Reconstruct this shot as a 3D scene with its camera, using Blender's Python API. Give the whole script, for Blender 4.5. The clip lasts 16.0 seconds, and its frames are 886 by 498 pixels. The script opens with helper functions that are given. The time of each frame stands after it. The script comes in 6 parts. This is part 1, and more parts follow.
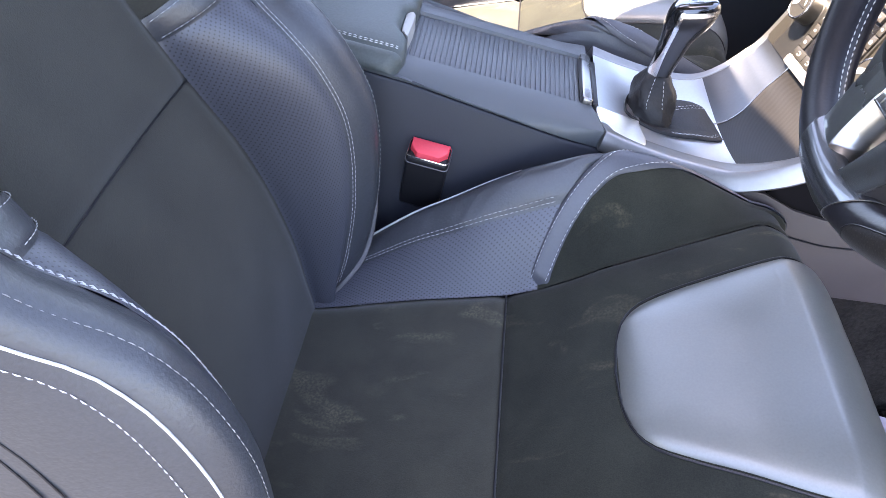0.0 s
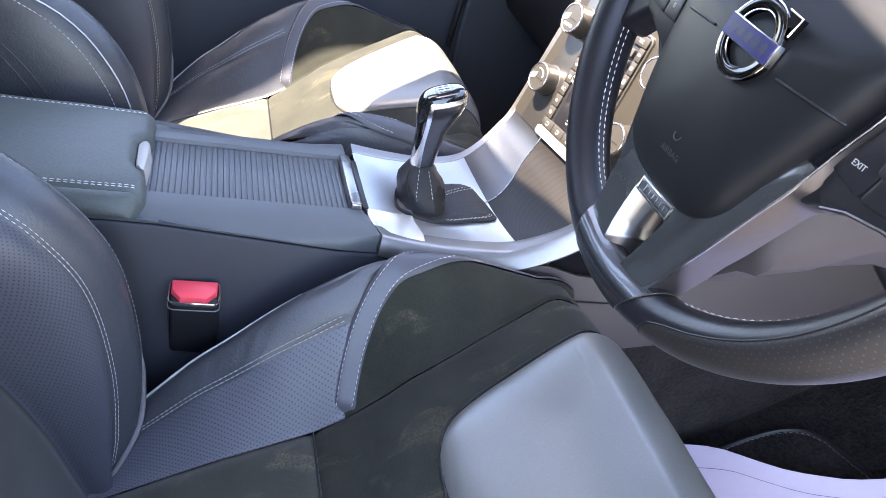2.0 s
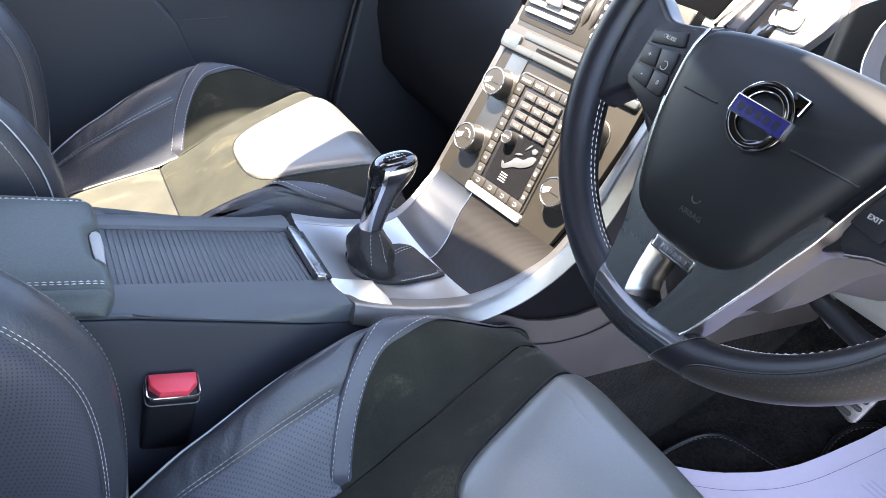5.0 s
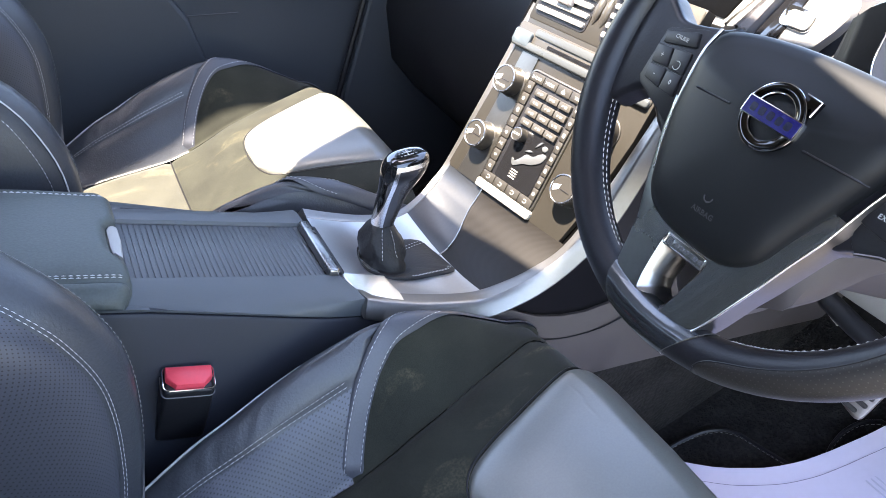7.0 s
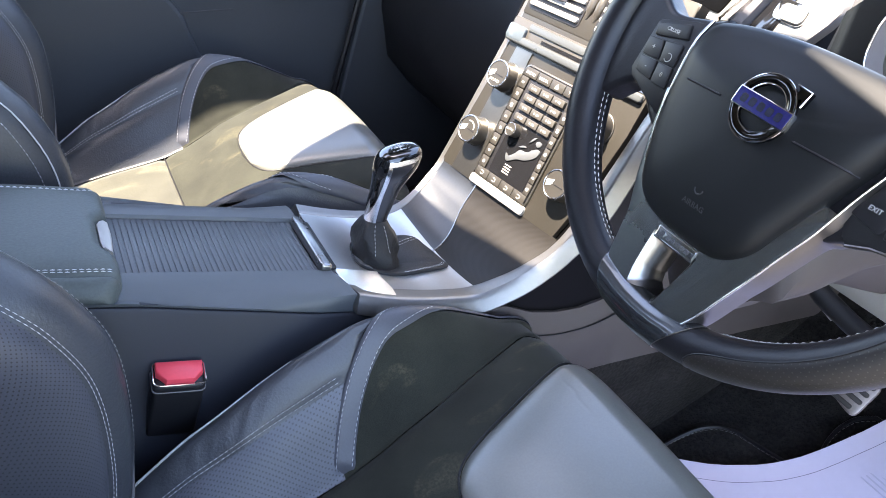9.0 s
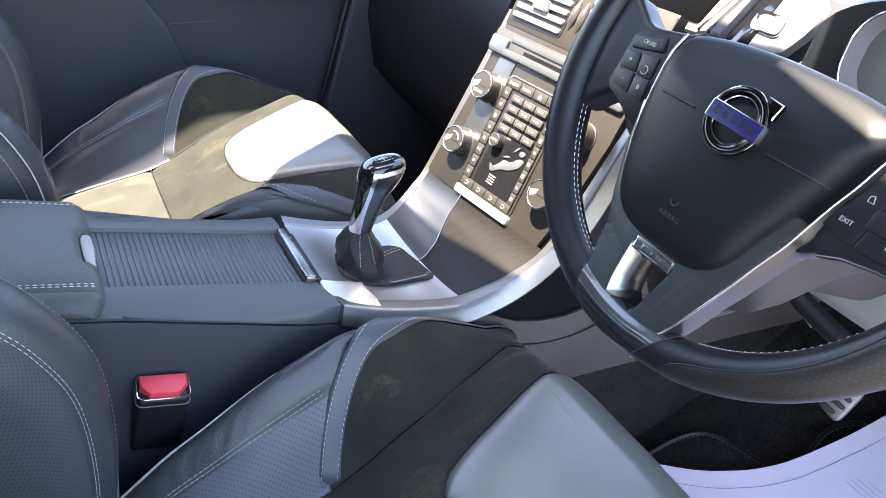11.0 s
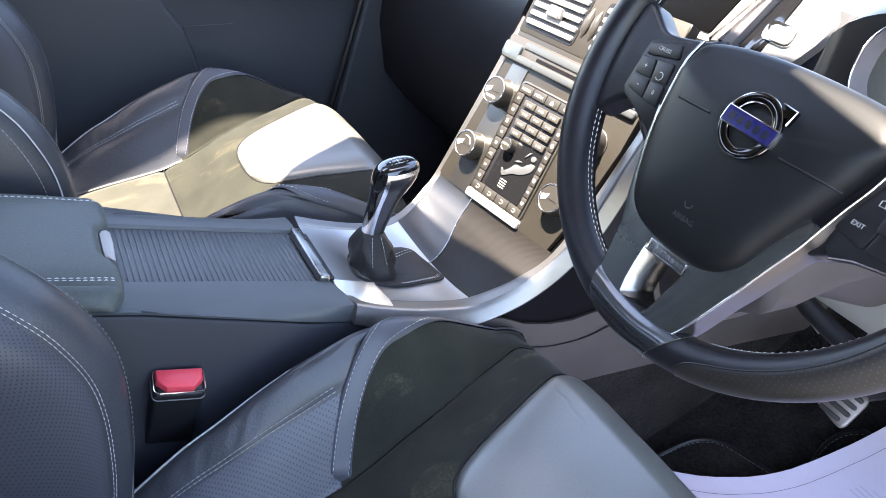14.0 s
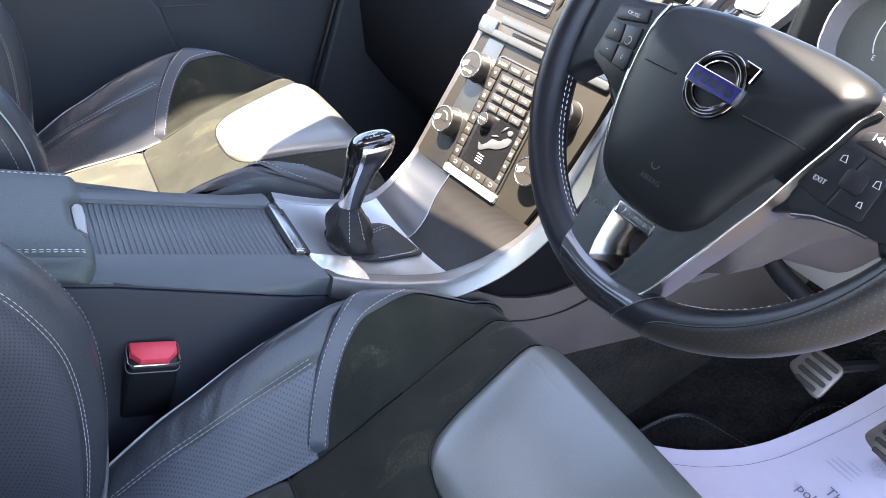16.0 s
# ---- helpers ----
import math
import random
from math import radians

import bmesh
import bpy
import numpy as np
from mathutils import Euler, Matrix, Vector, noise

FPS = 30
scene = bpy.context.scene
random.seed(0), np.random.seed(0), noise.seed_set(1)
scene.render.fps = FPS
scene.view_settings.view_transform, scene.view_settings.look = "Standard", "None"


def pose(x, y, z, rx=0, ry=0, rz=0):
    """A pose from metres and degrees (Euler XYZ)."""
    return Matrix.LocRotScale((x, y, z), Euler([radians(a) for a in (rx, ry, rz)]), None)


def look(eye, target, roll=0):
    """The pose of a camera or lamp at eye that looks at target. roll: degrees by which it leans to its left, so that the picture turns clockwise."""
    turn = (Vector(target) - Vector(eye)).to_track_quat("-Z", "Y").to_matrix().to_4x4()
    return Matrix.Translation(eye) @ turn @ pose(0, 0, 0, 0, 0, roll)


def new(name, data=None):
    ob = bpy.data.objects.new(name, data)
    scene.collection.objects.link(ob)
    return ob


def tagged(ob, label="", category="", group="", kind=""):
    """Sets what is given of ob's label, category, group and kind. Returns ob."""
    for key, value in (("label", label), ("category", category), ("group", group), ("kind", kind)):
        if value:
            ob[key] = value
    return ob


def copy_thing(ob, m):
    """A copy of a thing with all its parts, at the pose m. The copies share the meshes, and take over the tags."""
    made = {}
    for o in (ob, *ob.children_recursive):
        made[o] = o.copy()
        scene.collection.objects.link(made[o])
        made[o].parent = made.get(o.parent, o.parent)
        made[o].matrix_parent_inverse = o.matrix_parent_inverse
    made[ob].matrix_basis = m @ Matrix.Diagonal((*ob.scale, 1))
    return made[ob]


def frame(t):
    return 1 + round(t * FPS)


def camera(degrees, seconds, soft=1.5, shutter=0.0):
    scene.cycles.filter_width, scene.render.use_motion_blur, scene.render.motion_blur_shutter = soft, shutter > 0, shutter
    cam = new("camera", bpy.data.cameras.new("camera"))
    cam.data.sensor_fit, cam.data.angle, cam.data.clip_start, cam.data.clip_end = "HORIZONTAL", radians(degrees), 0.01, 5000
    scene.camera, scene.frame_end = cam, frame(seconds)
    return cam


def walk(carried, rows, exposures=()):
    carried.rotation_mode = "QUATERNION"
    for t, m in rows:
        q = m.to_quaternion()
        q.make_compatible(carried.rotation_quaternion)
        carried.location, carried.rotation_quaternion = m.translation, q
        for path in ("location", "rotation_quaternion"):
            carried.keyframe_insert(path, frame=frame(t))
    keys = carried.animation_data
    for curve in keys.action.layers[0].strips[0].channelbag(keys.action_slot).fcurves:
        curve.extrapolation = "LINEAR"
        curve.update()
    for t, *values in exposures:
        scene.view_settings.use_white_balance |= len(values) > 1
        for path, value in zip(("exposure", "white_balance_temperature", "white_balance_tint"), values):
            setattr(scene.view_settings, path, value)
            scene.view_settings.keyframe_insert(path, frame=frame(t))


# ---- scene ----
cam = camera(60.6, 16.0, soft=0.55)

EXPOSURE = 3.47
PATH = [
    (0, (-0.126, -0.782, 0.865), (-0.146, 0.707, -0.47), 7.9),
    (0.5, (-0.139, -0.794, 0.877), (-0.258, 0.724, -0.42), 6.8),
    (1, (-0.136, -0.772, 0.901), (-0.186, 0.816, -0.313), 5.5),
    (1.5, (-0.13, -0.747, 0.905), (0.036, 0.884, -0.24), 4.8),
    (2, (-0.114, -0.702, 0.871), (0.387, 0.858, -0.276), 7.8),
    (2.5, (-0.133, -0.681, 0.823), (0.489, 0.784, -0.388), 11.5),
    (3, (-0.177, -0.651, 0.86), (0.579, 0.787, -0.306), 9.0),
    (3.5, (-0.223, -0.646, 0.89), (0.669, 0.804, -0.16), 8.0),
    (4, (-0.24, -0.651, 0.886), (0.705, 0.797, -0.118), 9.9),
    (6.5, (-0.264, -0.665, 0.89), (0.66, 0.792, -0.12), 10.2),
    (7, (-0.265, -0.663, 0.891), (0.659, 0.79, -0.126), 10.4),
    (7.5, (-0.263, -0.665, 0.887), (0.66, 0.788, -0.133), 10.5),
    (8, (-0.261, -0.667, 0.886), (0.662, 0.784, -0.135), 10.5),
    (10.5, (-0.255, -0.665, 0.887), (0.684, 0.788, -0.115), 10.3),
    (11, (-0.252, -0.671, 0.893), (0.694, 0.781, -0.106), 10.2),
    (11.5, (-0.246, -0.674, 0.892), (0.706, 0.775, -0.105), 10.1),
    (12, (-0.251, -0.676, 0.893), (0.705, 0.771, -0.103), 10.2),
    (12.5, (-0.256, -0.678, 0.891), (0.697, 0.773, -0.103), 10.4),
    (13, (-0.263, -0.678, 0.89), (0.686, 0.778, -0.099), 10.7),
    (13.5, (-0.268, -0.679, 0.89), (0.678, 0.783, -0.094), 10.9),
    (14, (-0.268, -0.677, 0.891), (0.677, 0.787, -0.091), 11.0),
    (14.5, (-0.266, -0.672, 0.889), (0.682, 0.789, -0.093), 11.1),
    (15, (-0.266, -0.673, 0.885), (0.686, 0.783, -0.102), 11.1),
    (15.5, (-0.261, -0.681, 0.883), (0.698, 0.766, -0.11), 11.1),
    (16, (-0.257, -0.694, 0.877), (0.708, 0.746, -0.121), 11.0),
]
walk(cam, [(t, look(eye, target, roll)) for t, eye, target, roll in PATH], exposures=[(t, EXPOSURE + d, temperature, tint) for t, d, temperature, tint in ((0.0, 0.42, 7450, 22), (1.25, 0.55, 7400, 20), (2.0, 0.37, 7300, 19), (2.5, 0.30, 7280, 18), (3.0, 0.38, 7250, 18), (3.5, 0.12, 7200, 15), (16.0, 0.02, 7200, 15))])

# ---- world, sun ----
SUN_DIR = Vector((0.38, -0.05, -0.92)).normalized()
world = bpy.data.worlds.new("sky")
scene.world = world
world.use_nodes = True
wn = world.node_tree
sky = wn.nodes.new("ShaderNodeTexSky")
sky.sky_type = "NISHITA"
sky.sun_disc = False
sky.sun_elevation = math.asin(-SUN_DIR.z)
sky.sun_rotation = math.atan2(-SUN_DIR.x, -SUN_DIR.y)
wn.links.new(sky.outputs[0], wn.nodes["Background"].inputs[0])
wn.nodes["Background"].inputs[1].default_value = 0.15
sun = new("sun", bpy.data.lights.new("sun", "SUN"))
sun.data.energy, sun.data.angle, sun.data.color = 4.6, radians(0.6), (1.0, 0.94, 0.84)
sun.rotation_mode = "QUATERNION"
sun.rotation_quaternion = SUN_DIR.to_track_quat("-Z", "Y")


# ---- materials ----
def material(name, base, rough=0.5, metal=0.0, vary=0.12, grain=300.0, bump=0.15, bump_d=0.0006, big=9.0, coat=0.0, spec=0.5, sheen=0.0, emit=None):
    m = bpy.data.materials.new(name)
    m.use_nodes = True
    t = m.node_tree
    b = t.nodes["Principled BSDF"]
    co = t.nodes.new("ShaderNodeTexCoord")
    n1 = t.nodes.new("ShaderNodeTexNoise")
    n1.inputs["Scale"].default_value, n1.inputs["Detail"].default_value = big, 6
    n2 = t.nodes.new("ShaderNodeTexNoise")
    n2.inputs["Scale"].default_value, n2.inputs["Detail"].default_value = grain, 3
    for n in (n1, n2):
        t.links.new(co.outputs["Object"], n.inputs["Vector"])
    mix = t.nodes.new("ShaderNodeMath")
    mix.operation = "ADD"
    t.links.new(n1.outputs[0], mix.inputs[0]), t.links.new(n2.outputs[0], mix.inputs[1])
    ramp = t.nodes.new("ShaderNodeMapRange")
    ramp.inputs["From Min"].default_value, ramp.inputs["From Max"].default_value = 0.6, 1.4
    ramp.inputs["To Min"].default_value, ramp.inputs["To Max"].default_value = 1 - vary, 1 + vary
    ramp.clamp = False
    t.links.new(mix.outputs[0], ramp.inputs[0])
    mul = t.nodes.new("ShaderNodeVectorMath")
    mul.operation = "SCALE"
    mul.inputs[0].default_value = base
    t.links.new(ramp.outputs[0], mul.inputs["Scale"])
    t.links.new(mul.outputs[0], b.inputs["Base Color"])
    rr = t.nodes.new("ShaderNodeMapRange")
    rr.inputs["From Min"].default_value, rr.inputs["From Max"].default_value = 0.15, 0.85
    rr.inputs["To Min"].default_value, rr.inputs["To Max"].default_value = max(0.02, rough - 0.06), min(1, rough + 0.06)
    t.links.new(n1.outputs[0], rr.inputs[0]), t.links.new(rr.outputs[0], b.inputs["Roughness"])
    b.inputs["Metallic"].default_value = metal
    b.inputs["Coat Weight"].default_value = coat
    b.inputs["Specular IOR Level"].default_value = spec
    b.inputs["Sheen Weight"].default_value, b.inputs["Sheen Roughness"].default_value = sheen, 0.45
    b.inputs["Sheen Tint"].default_value = (0.90, 0.93, 1.0, 1)
    if bump:
        bp = t.nodes.new("ShaderNodeBump")
        bp.inputs["Strength"].default_value, bp.inputs["Distance"].default_value = bump, bump_d
        t.links.new(n2.outputs[0], bp.inputs["Height"]), t.links.new(bp.outputs[0], b.inputs["Normal"])
    if emit:
        b.inputs["Emission Color"].default_value, b.inputs["Emission Strength"].default_value = (*emit[:3], 1), emit[3]
    return m


def perforated(name, base, rough, pitch=0.0052, hole=0.2, dot=(0.004, 0.004, 0.005)):
    """Leather with rows of small punched holes, laid out in the metres of the UV map."""
    m = material(name, base, rough, grain=700, bump=0.2)
    t = m.node_tree
    b = t.nodes["Principled BSDF"]
    src = b.inputs["Base Color"].links[0].from_socket
    uv = t.nodes.new("ShaderNodeUVMap")
    sep = t.nodes.new("ShaderNodeSeparateXYZ")
    t.links.new(uv.outputs[0], sep.inputs[0])

    def op(kind, a, c=None):
        n = t.nodes.new("ShaderNodeMath")
        n.operation = kind
        for i, v in enumerate((a, c)):
            if v is None:
                continue
            if isinstance(v, (int, float)):
                n.inputs[i].default_value = v
            else:
                t.links.new(v, n.inputs[i])
        return n.outputs[0]
    px, py = op("DIVIDE", sep.outputs[0], pitch), op("DIVIDE", sep.outputs[1], pitch)
    s, d = op("MULTIPLY", op("ADD", px, py), 0.7071), op("MULTIPLY", op("SUBTRACT", px, py), 0.7071)
    fx, fy = op("SUBTRACT", op("FRACT", s), 0.5), op("SUBTRACT", op("FRACT", d), 0.5)
    r = op("SQRT", op("ADD", op("MULTIPLY", fx, fx), op("MULTIPLY", fy, fy)))
    inside = op("LESS_THAN", r, hole)
    mixn = t.nodes.new("ShaderNodeMix")
    mixn.data_type = "RGBA"
    t.links.new(inside, mixn.inputs["Factor"])
    t.links.new(src, mixn.inputs["A"])
    mixn.inputs["B"].default_value = (*dot, 1)
    t.links.new(mixn.outputs["Result"], b.inputs["Base Color"])
    return m


LEATHER = material("leather", (0.037, 0.040, 0.046), 0.37, grain=420, bump=0.4, bump_d=0.0008, vary=0.2)
LEATHER_PERF = perforated("perforated_leather", (0.058, 0.062, 0.077), 0.40, 0.0040, 0.20, (0.012, 0.012, 0.014))
LEATHER_PERF_PLAIN = material("strip_leather", (0.050, 0.053, 0.064), 0.42, grain=500, bump=0.2, vary=0.15)
BACK_PERF = perforated("fine_perforated_leather", (0.050, 0.053, 0.066), 0.42, 0.0036, 0.18, (0.012, 0.012, 0.014))
LEATHER_PANEL = material("smooth_leather", (0.106, 0.108, 0.099), 0.36, grain=500, bump=0.05, bump_d=0.0006, vary=0.14, big=14, spec=1.0)
SUEDE = material("suede", (0.0190, 0.0198, 0.0148), 0.95, grain=900, bump=0.3, vary=0.5, big=26, sheen=0.07, spec=0.2)
SUEDE_PLAIN = material("clean_suede", (0.029, 0.0285, 0.0235), 0.95, grain=900, bump=0.3, vary=0.35, big=20, sheen=0.26, spec=0.2)
SUEDE_WORN = material("worn_suede", (0.034, 0.0335, 0.0245), 0.95, grain=900, bump=0.3, vary=0.4, big=26, sheen=0.42, spec=0.2)
ARM_LEATHER = material("armrest_leather", (0.068, 0.080, 0.076), 0.48, grain=420, bump=0.3, bump_d=0.0008, vary=0.18, spec=0.32)
THREAD = material("thread", (0.50, 0.50, 0.51), 0.7, bump=0)
PIPING = material("piping", (0.50, 0.50, 0.50), 0.45, bump=0)
PLASTIC = material("soft_plastic", (0.028, 0.029, 0.034), 0.5, grain=900, bump=0.2, vary=0.1)
SHUTTER = material("shutter_plastic", (0.070, 0.078, 0.086), 0.46, grain=900, bump=0.2, vary=0.1)
PLASTIC_GREY = material("grey_plastic", (0.12, 0.115, 0.12), 0.5, grain=900, bump=0.2, vary=0.1)
BLACK = material("black_plastic", (0.011, 0.011, 0.013), 0.42, vary=0.1, spec=0.35)
GLOSS = material("gloss_black", (0.008, 0.008, 0.009), 0.14, vary=0.1, bump=0, coat=1.0)
ALU = material("brushed_aluminium", (0.27, 0.265, 0.26), 0.28, metal=1.0, grain=200, bump=0.015, vary=0.06)
ALU_DARK = material("dark_aluminium", (0.030, 0.027, 0.022), 0.42, metal=0.3, grain=300, bump=0.08, vary=0.08)
GUNMETAL = material("gunmetal_paint", (0.20, 0.212, 0.21), 0.27, metal=0.9, bump=0.02, vary=0.06, coat=0.7)
RIM_METAL = material("rim_metal", (0.080, 0.086, 0.092), 0.25, metal=0.85, bump=0.02, vary=0.06, coat=0.7)
CHROME_SATIN = material("satin_chrome", (0.55, 0.55, 0.56), 0.24, metal=1.0, bump=0, vary=0.03)
CHROME = material("chrome", (0.75, 0.75, 0.76), 0.08, metal=1.0, bump=0, vary=0.03)
RED = material("red_plastic", (0.72, 0.06, 0.085), 0.4, bump=0.05, vary=0.06)
CARPET = material("carpet", (0.016, 0.0145, 0.014), 0.95, grain=190, bump=1.0, bump_d=0.004, vary=0.75, big=30, spec=0.15)
PAPER = material("paper", (0.49, 0.45, 0.57), 0.7, grain=120, bump=0.05, vary=0.03)
DOOR_TRIM = material("door_trim", (0.030, 0.034, 0.040), 0.6, grain=700, bump=0.25, vary=0.1)
BLUE_DARK = material("dark_blue_relief", (0.002, 0.002, 0.022), 0.25, bump=0, vary=0.02)
BLUE = material("blue_enamel", (0.006, 0.006, 0.080), 0.2, bump=0, vary=0.05, coat=0.6)
SLOT_TRIM = material("slot_trim", (0.050, 0.055, 0.057), 0.3, bump=0, vary=0.05)
GLASSY = material("pale_clear_plastic", (0.06, 0.075, 0.088), 0.18, bump=0, vary=0.05, coat=0.5)
SILVER_TRIM = material("silver_trim", (0.26, 0.255, 0.25), 0.45, grain=700, bump=0.05, vary=0.06)
# one console plastic; paler top and darker side carry the light in base colour
CONSOLE_TOP = material("console_plastic_lit", (0.062, 0.070, 0.076), 0.5, grain=900, bump=0.2, vary=0.1)
CONSOLE_SIDE = material("console_plastic_shaded", (0.017, 0.019, 0.026), 0.55, grain=900, bump=0.2, vary=0.1, spec=0.3)
WHITE = material("white_print", (0.75, 0.75, 0.75), 0.5, bump=0, vary=0.02)
PLASTIC_PALE = material("pale_trim", (0.32, 0.31, 0.29), 0.45, grain=700, bump=0.1, vary=0.06)
LILAC = material("soft_grey_trim", (0.058, 0.047, 0.046), 0.55, grain=900, bump=0.15, vary=0.08)
ALU_SATIN = material("satin_metal", (0.19, 0.182, 0.166), 0.33, metal=0.95, bump=0.02, vary=0.06)
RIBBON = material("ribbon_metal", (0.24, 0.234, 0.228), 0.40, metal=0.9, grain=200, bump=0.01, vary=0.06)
# surround metal: ledge's sky glare, shade on tray and band put into base colour
ALU_LEDGE = material("ledge_metal_glare", (0.80, 0.80, 0.79), 0.30, metal=0.9, bump=0, vary=0.05)
BAND = material("band_metal_shaded", (0.085, 0.088, 0.092), 0.36, metal=0.9, bump=0.02, vary=0.06)
GAUGE = material("gauge_face", (0.15, 0.145, 0.125), 0.5, bump=0, vary=0.08)
ALU_TRAY = material("tray_metal_shaded", (0.52, 0.525, 0.53), 0.32, metal=0.9, bump=0, vary=0.05)
KNOB_METAL = material("knob_metal", (0.030, 0.030, 0.034), 0.24, metal=0.3, bump=0.02, vary=0.06)
KNOB_FACE = material("knob_face", (0.060, 0.056, 0.050), 0.34, metal=0.55, bump=0.03, vary=0.06)
KEY = material("key_plastic", (0.024, 0.022, 0.019), 0.42, bump=0.05, vary=0.08)
WHEEL_LEATHER = material("wheel_leather", (0.011, 0.011, 0.014), 0.36, grain=420, bump=0.2, bump_d=0.0006, vary=0.2, spec=0.35)
AIRBAG = material("airbag_plastic", (0.0085, 0.0093, 0.0102), 0.45, grain=900, bump=0.04, vary=0.08, spec=0.24)
SPOKE_METAL = material("spoke_metal", (0.17, 0.155, 0.15), 0.30, metal=0.85, bump=0.03, vary=0.06)
SYMBOL = material("pale_symbol", (0.070, 0.075, 0.080), 0.3, bump=0, vary=0.03)
LEGEND = material("grey_legend", (0.42, 0.41, 0.39), 0.5, bump=0, vary=0.02)
LEGEND_DIM = material("dim_legend", (0.034, 0.034, 0.037), 0.5, bump=0, vary=0.02)
# holes' glints put into colour: dots paler than the rim leather
RIM_PERF = perforated("perforated_rim_leather", (0.016, 0.0145, 0.014), 0.40, 0.0034, 0.13, (0.042, 0.038, 0.036))
KEY_PALE = material("pale_key", (0.060, 0.056, 0.050), 0.36, metal=0.3, bump=0.03, vary=0.06)
DARK_CHROME = material("dark_chrome", (0.075, 0.073, 0.072), 0.10, metal=1.0, bump=0, vary=0.05)
BOOT = material("boot_leather", (0.0145, 0.0145, 0.0155), 0.55, grain=350, bump=0.5, bump_d=0.001, vary=0.25, spec=0.3)
DIAL_WALL = material("dial_wall", (0.20, 0.18, 0.185), 0.45, bump=0.03, vary=0.05)
PEDAL_METAL = material("pedal_metal", (0.20, 0.172, 0.155), 0.38, metal=0.8, bump=0.06, vary=0.15)
RIB_RUBBER = material("rib_rubber", (0.022, 0.019, 0.018), 0.6, grain=300, bump=0.3, vary=0.3)
THREAD_DIM = material("grey_thread", (0.16, 0.16, 0.16), 0.8, bump=0)
INK_PALE = material("faint_ink", (0.42, 0.40, 0.50), 0.7, bump=0, vary=0.02)
INK = material("printed_ink", (0.16, 0.14, 0.2), 0.7, bump=0, vary=0.02)
PAINT = material("car_paint", (0.5, 0.5, 0.52), 0.3, coat=1.0, bump=0, vary=0.03)
LINING = material("roof_lining", (0.42, 0.40, 0.36), 0.9, bump=0.3, vary=0.08)
ASPHALT = material("asphalt", (0.055, 0.054, 0.052), 0.9, grain=120, bump=0.6, bump_d=0.004, vary=0.35, big=1.5)


def nap(m, light, most=0.55):
    """Rubbed, paler patches in the suede's nap, with soft irregular edges."""
    t = m.node_tree
    b = t.nodes["Principled BSDF"]
    src = b.inputs["Base Color"].links[0].from_socket
    co = t.nodes.new("ShaderNodeTexCoord")
    mp = t.nodes.new("ShaderNodeMapping")
    mp.inputs["Rotation"].default_value, mp.inputs["Scale"].default_value = (0, 0, 0.6), (9, 22, 9)
    t.links.new(co.outputs["Object"], mp.inputs[0])
    n = t.nodes.new("ShaderNodeTexNoise")
    n.inputs["Scale"].default_value, n.inputs["Detail"].default_value, n.inputs["Distortion"].default_value = 1.0, 5, 1.2
    t.links.new(mp.outputs[0], n.inputs["Vector"])
    r = t.nodes.new("ShaderNodeMapRange")
    r.inputs["From Min"].default_value, r.inputs["From Max"].default_value = 0.57, 0.76
    r.inputs["To Min"].default_value, r.inputs["To Max"].default_value = 0.0, most
    t.links.new(n.outputs[0], r.inputs[0])
    mx = t.nodes.new("ShaderNodeMix")
    mx.data_type = "RGBA"
    fl = t.nodes.new("ShaderNodeTexNoise")
    fl.inputs["Scale"].default_value, fl.inputs["Detail"].default_value = 420, 2
    t.links.new(co.outputs["Object"], fl.inputs["Vector"])
    fr = t.nodes.new("ShaderNodeMapRange")
    fr.inputs["From Min"].default_value, fr.inputs["From Max"].default_value = 0.40, 0.62
    fr.inputs["To Min"].default_value, fr.inputs["To Max"].default_value = 0.25, 1.25
    t.links.new(fl.outputs[0], fr.inputs[0])
    pr = t.nodes.new("ShaderNodeMath")
    pr.operation = "MULTIPLY"
    t.links.new(r.outputs[0], pr.inputs[0]), t.links.new(fr.outputs[0], pr.inputs[1])
    t.links.new(pr.outputs[0], mx.inputs["Factor"])
    t.links.new(src, mx.inputs["A"])
    mx.inputs["B"].default_value = (*light, 1)
    t.links.new(mx.outputs["Result"], b.inputs["Base Color"])


nap(SUEDE, (0.095, 0.084, 0.050), 0.70)
nap(SUEDE_WORN, (0.115, 0.105, 0.070), 0.8)


def ribbed(name, base, rough, pitch, axis):
    """Fine parallel ribs across a moulded surface."""
    m = material(name, base, rough, bump=0, vary=0.1, spec=0.2)
    t = m.node_tree
    co = t.nodes.new("ShaderNodeTexCoord")
    w = t.nodes.new("ShaderNodeTexWave")
    w.bands_direction = axis
    w.inputs["Scale"].default_value = 0.314 / pitch
    t.links.new(co.outputs["Object"], w.inputs["Vector"])
    bp = t.nodes.new("ShaderNodeBump")
    bp.inputs["Strength"].default_value, bp.inputs["Distance"].default_value = 0.10, 0.0005
    t.links.new(w.outputs[1], bp.inputs["Height"])
    t.links.new(bp.outputs[0], t.nodes["Principled BSDF"].inputs["Normal"])
    return m


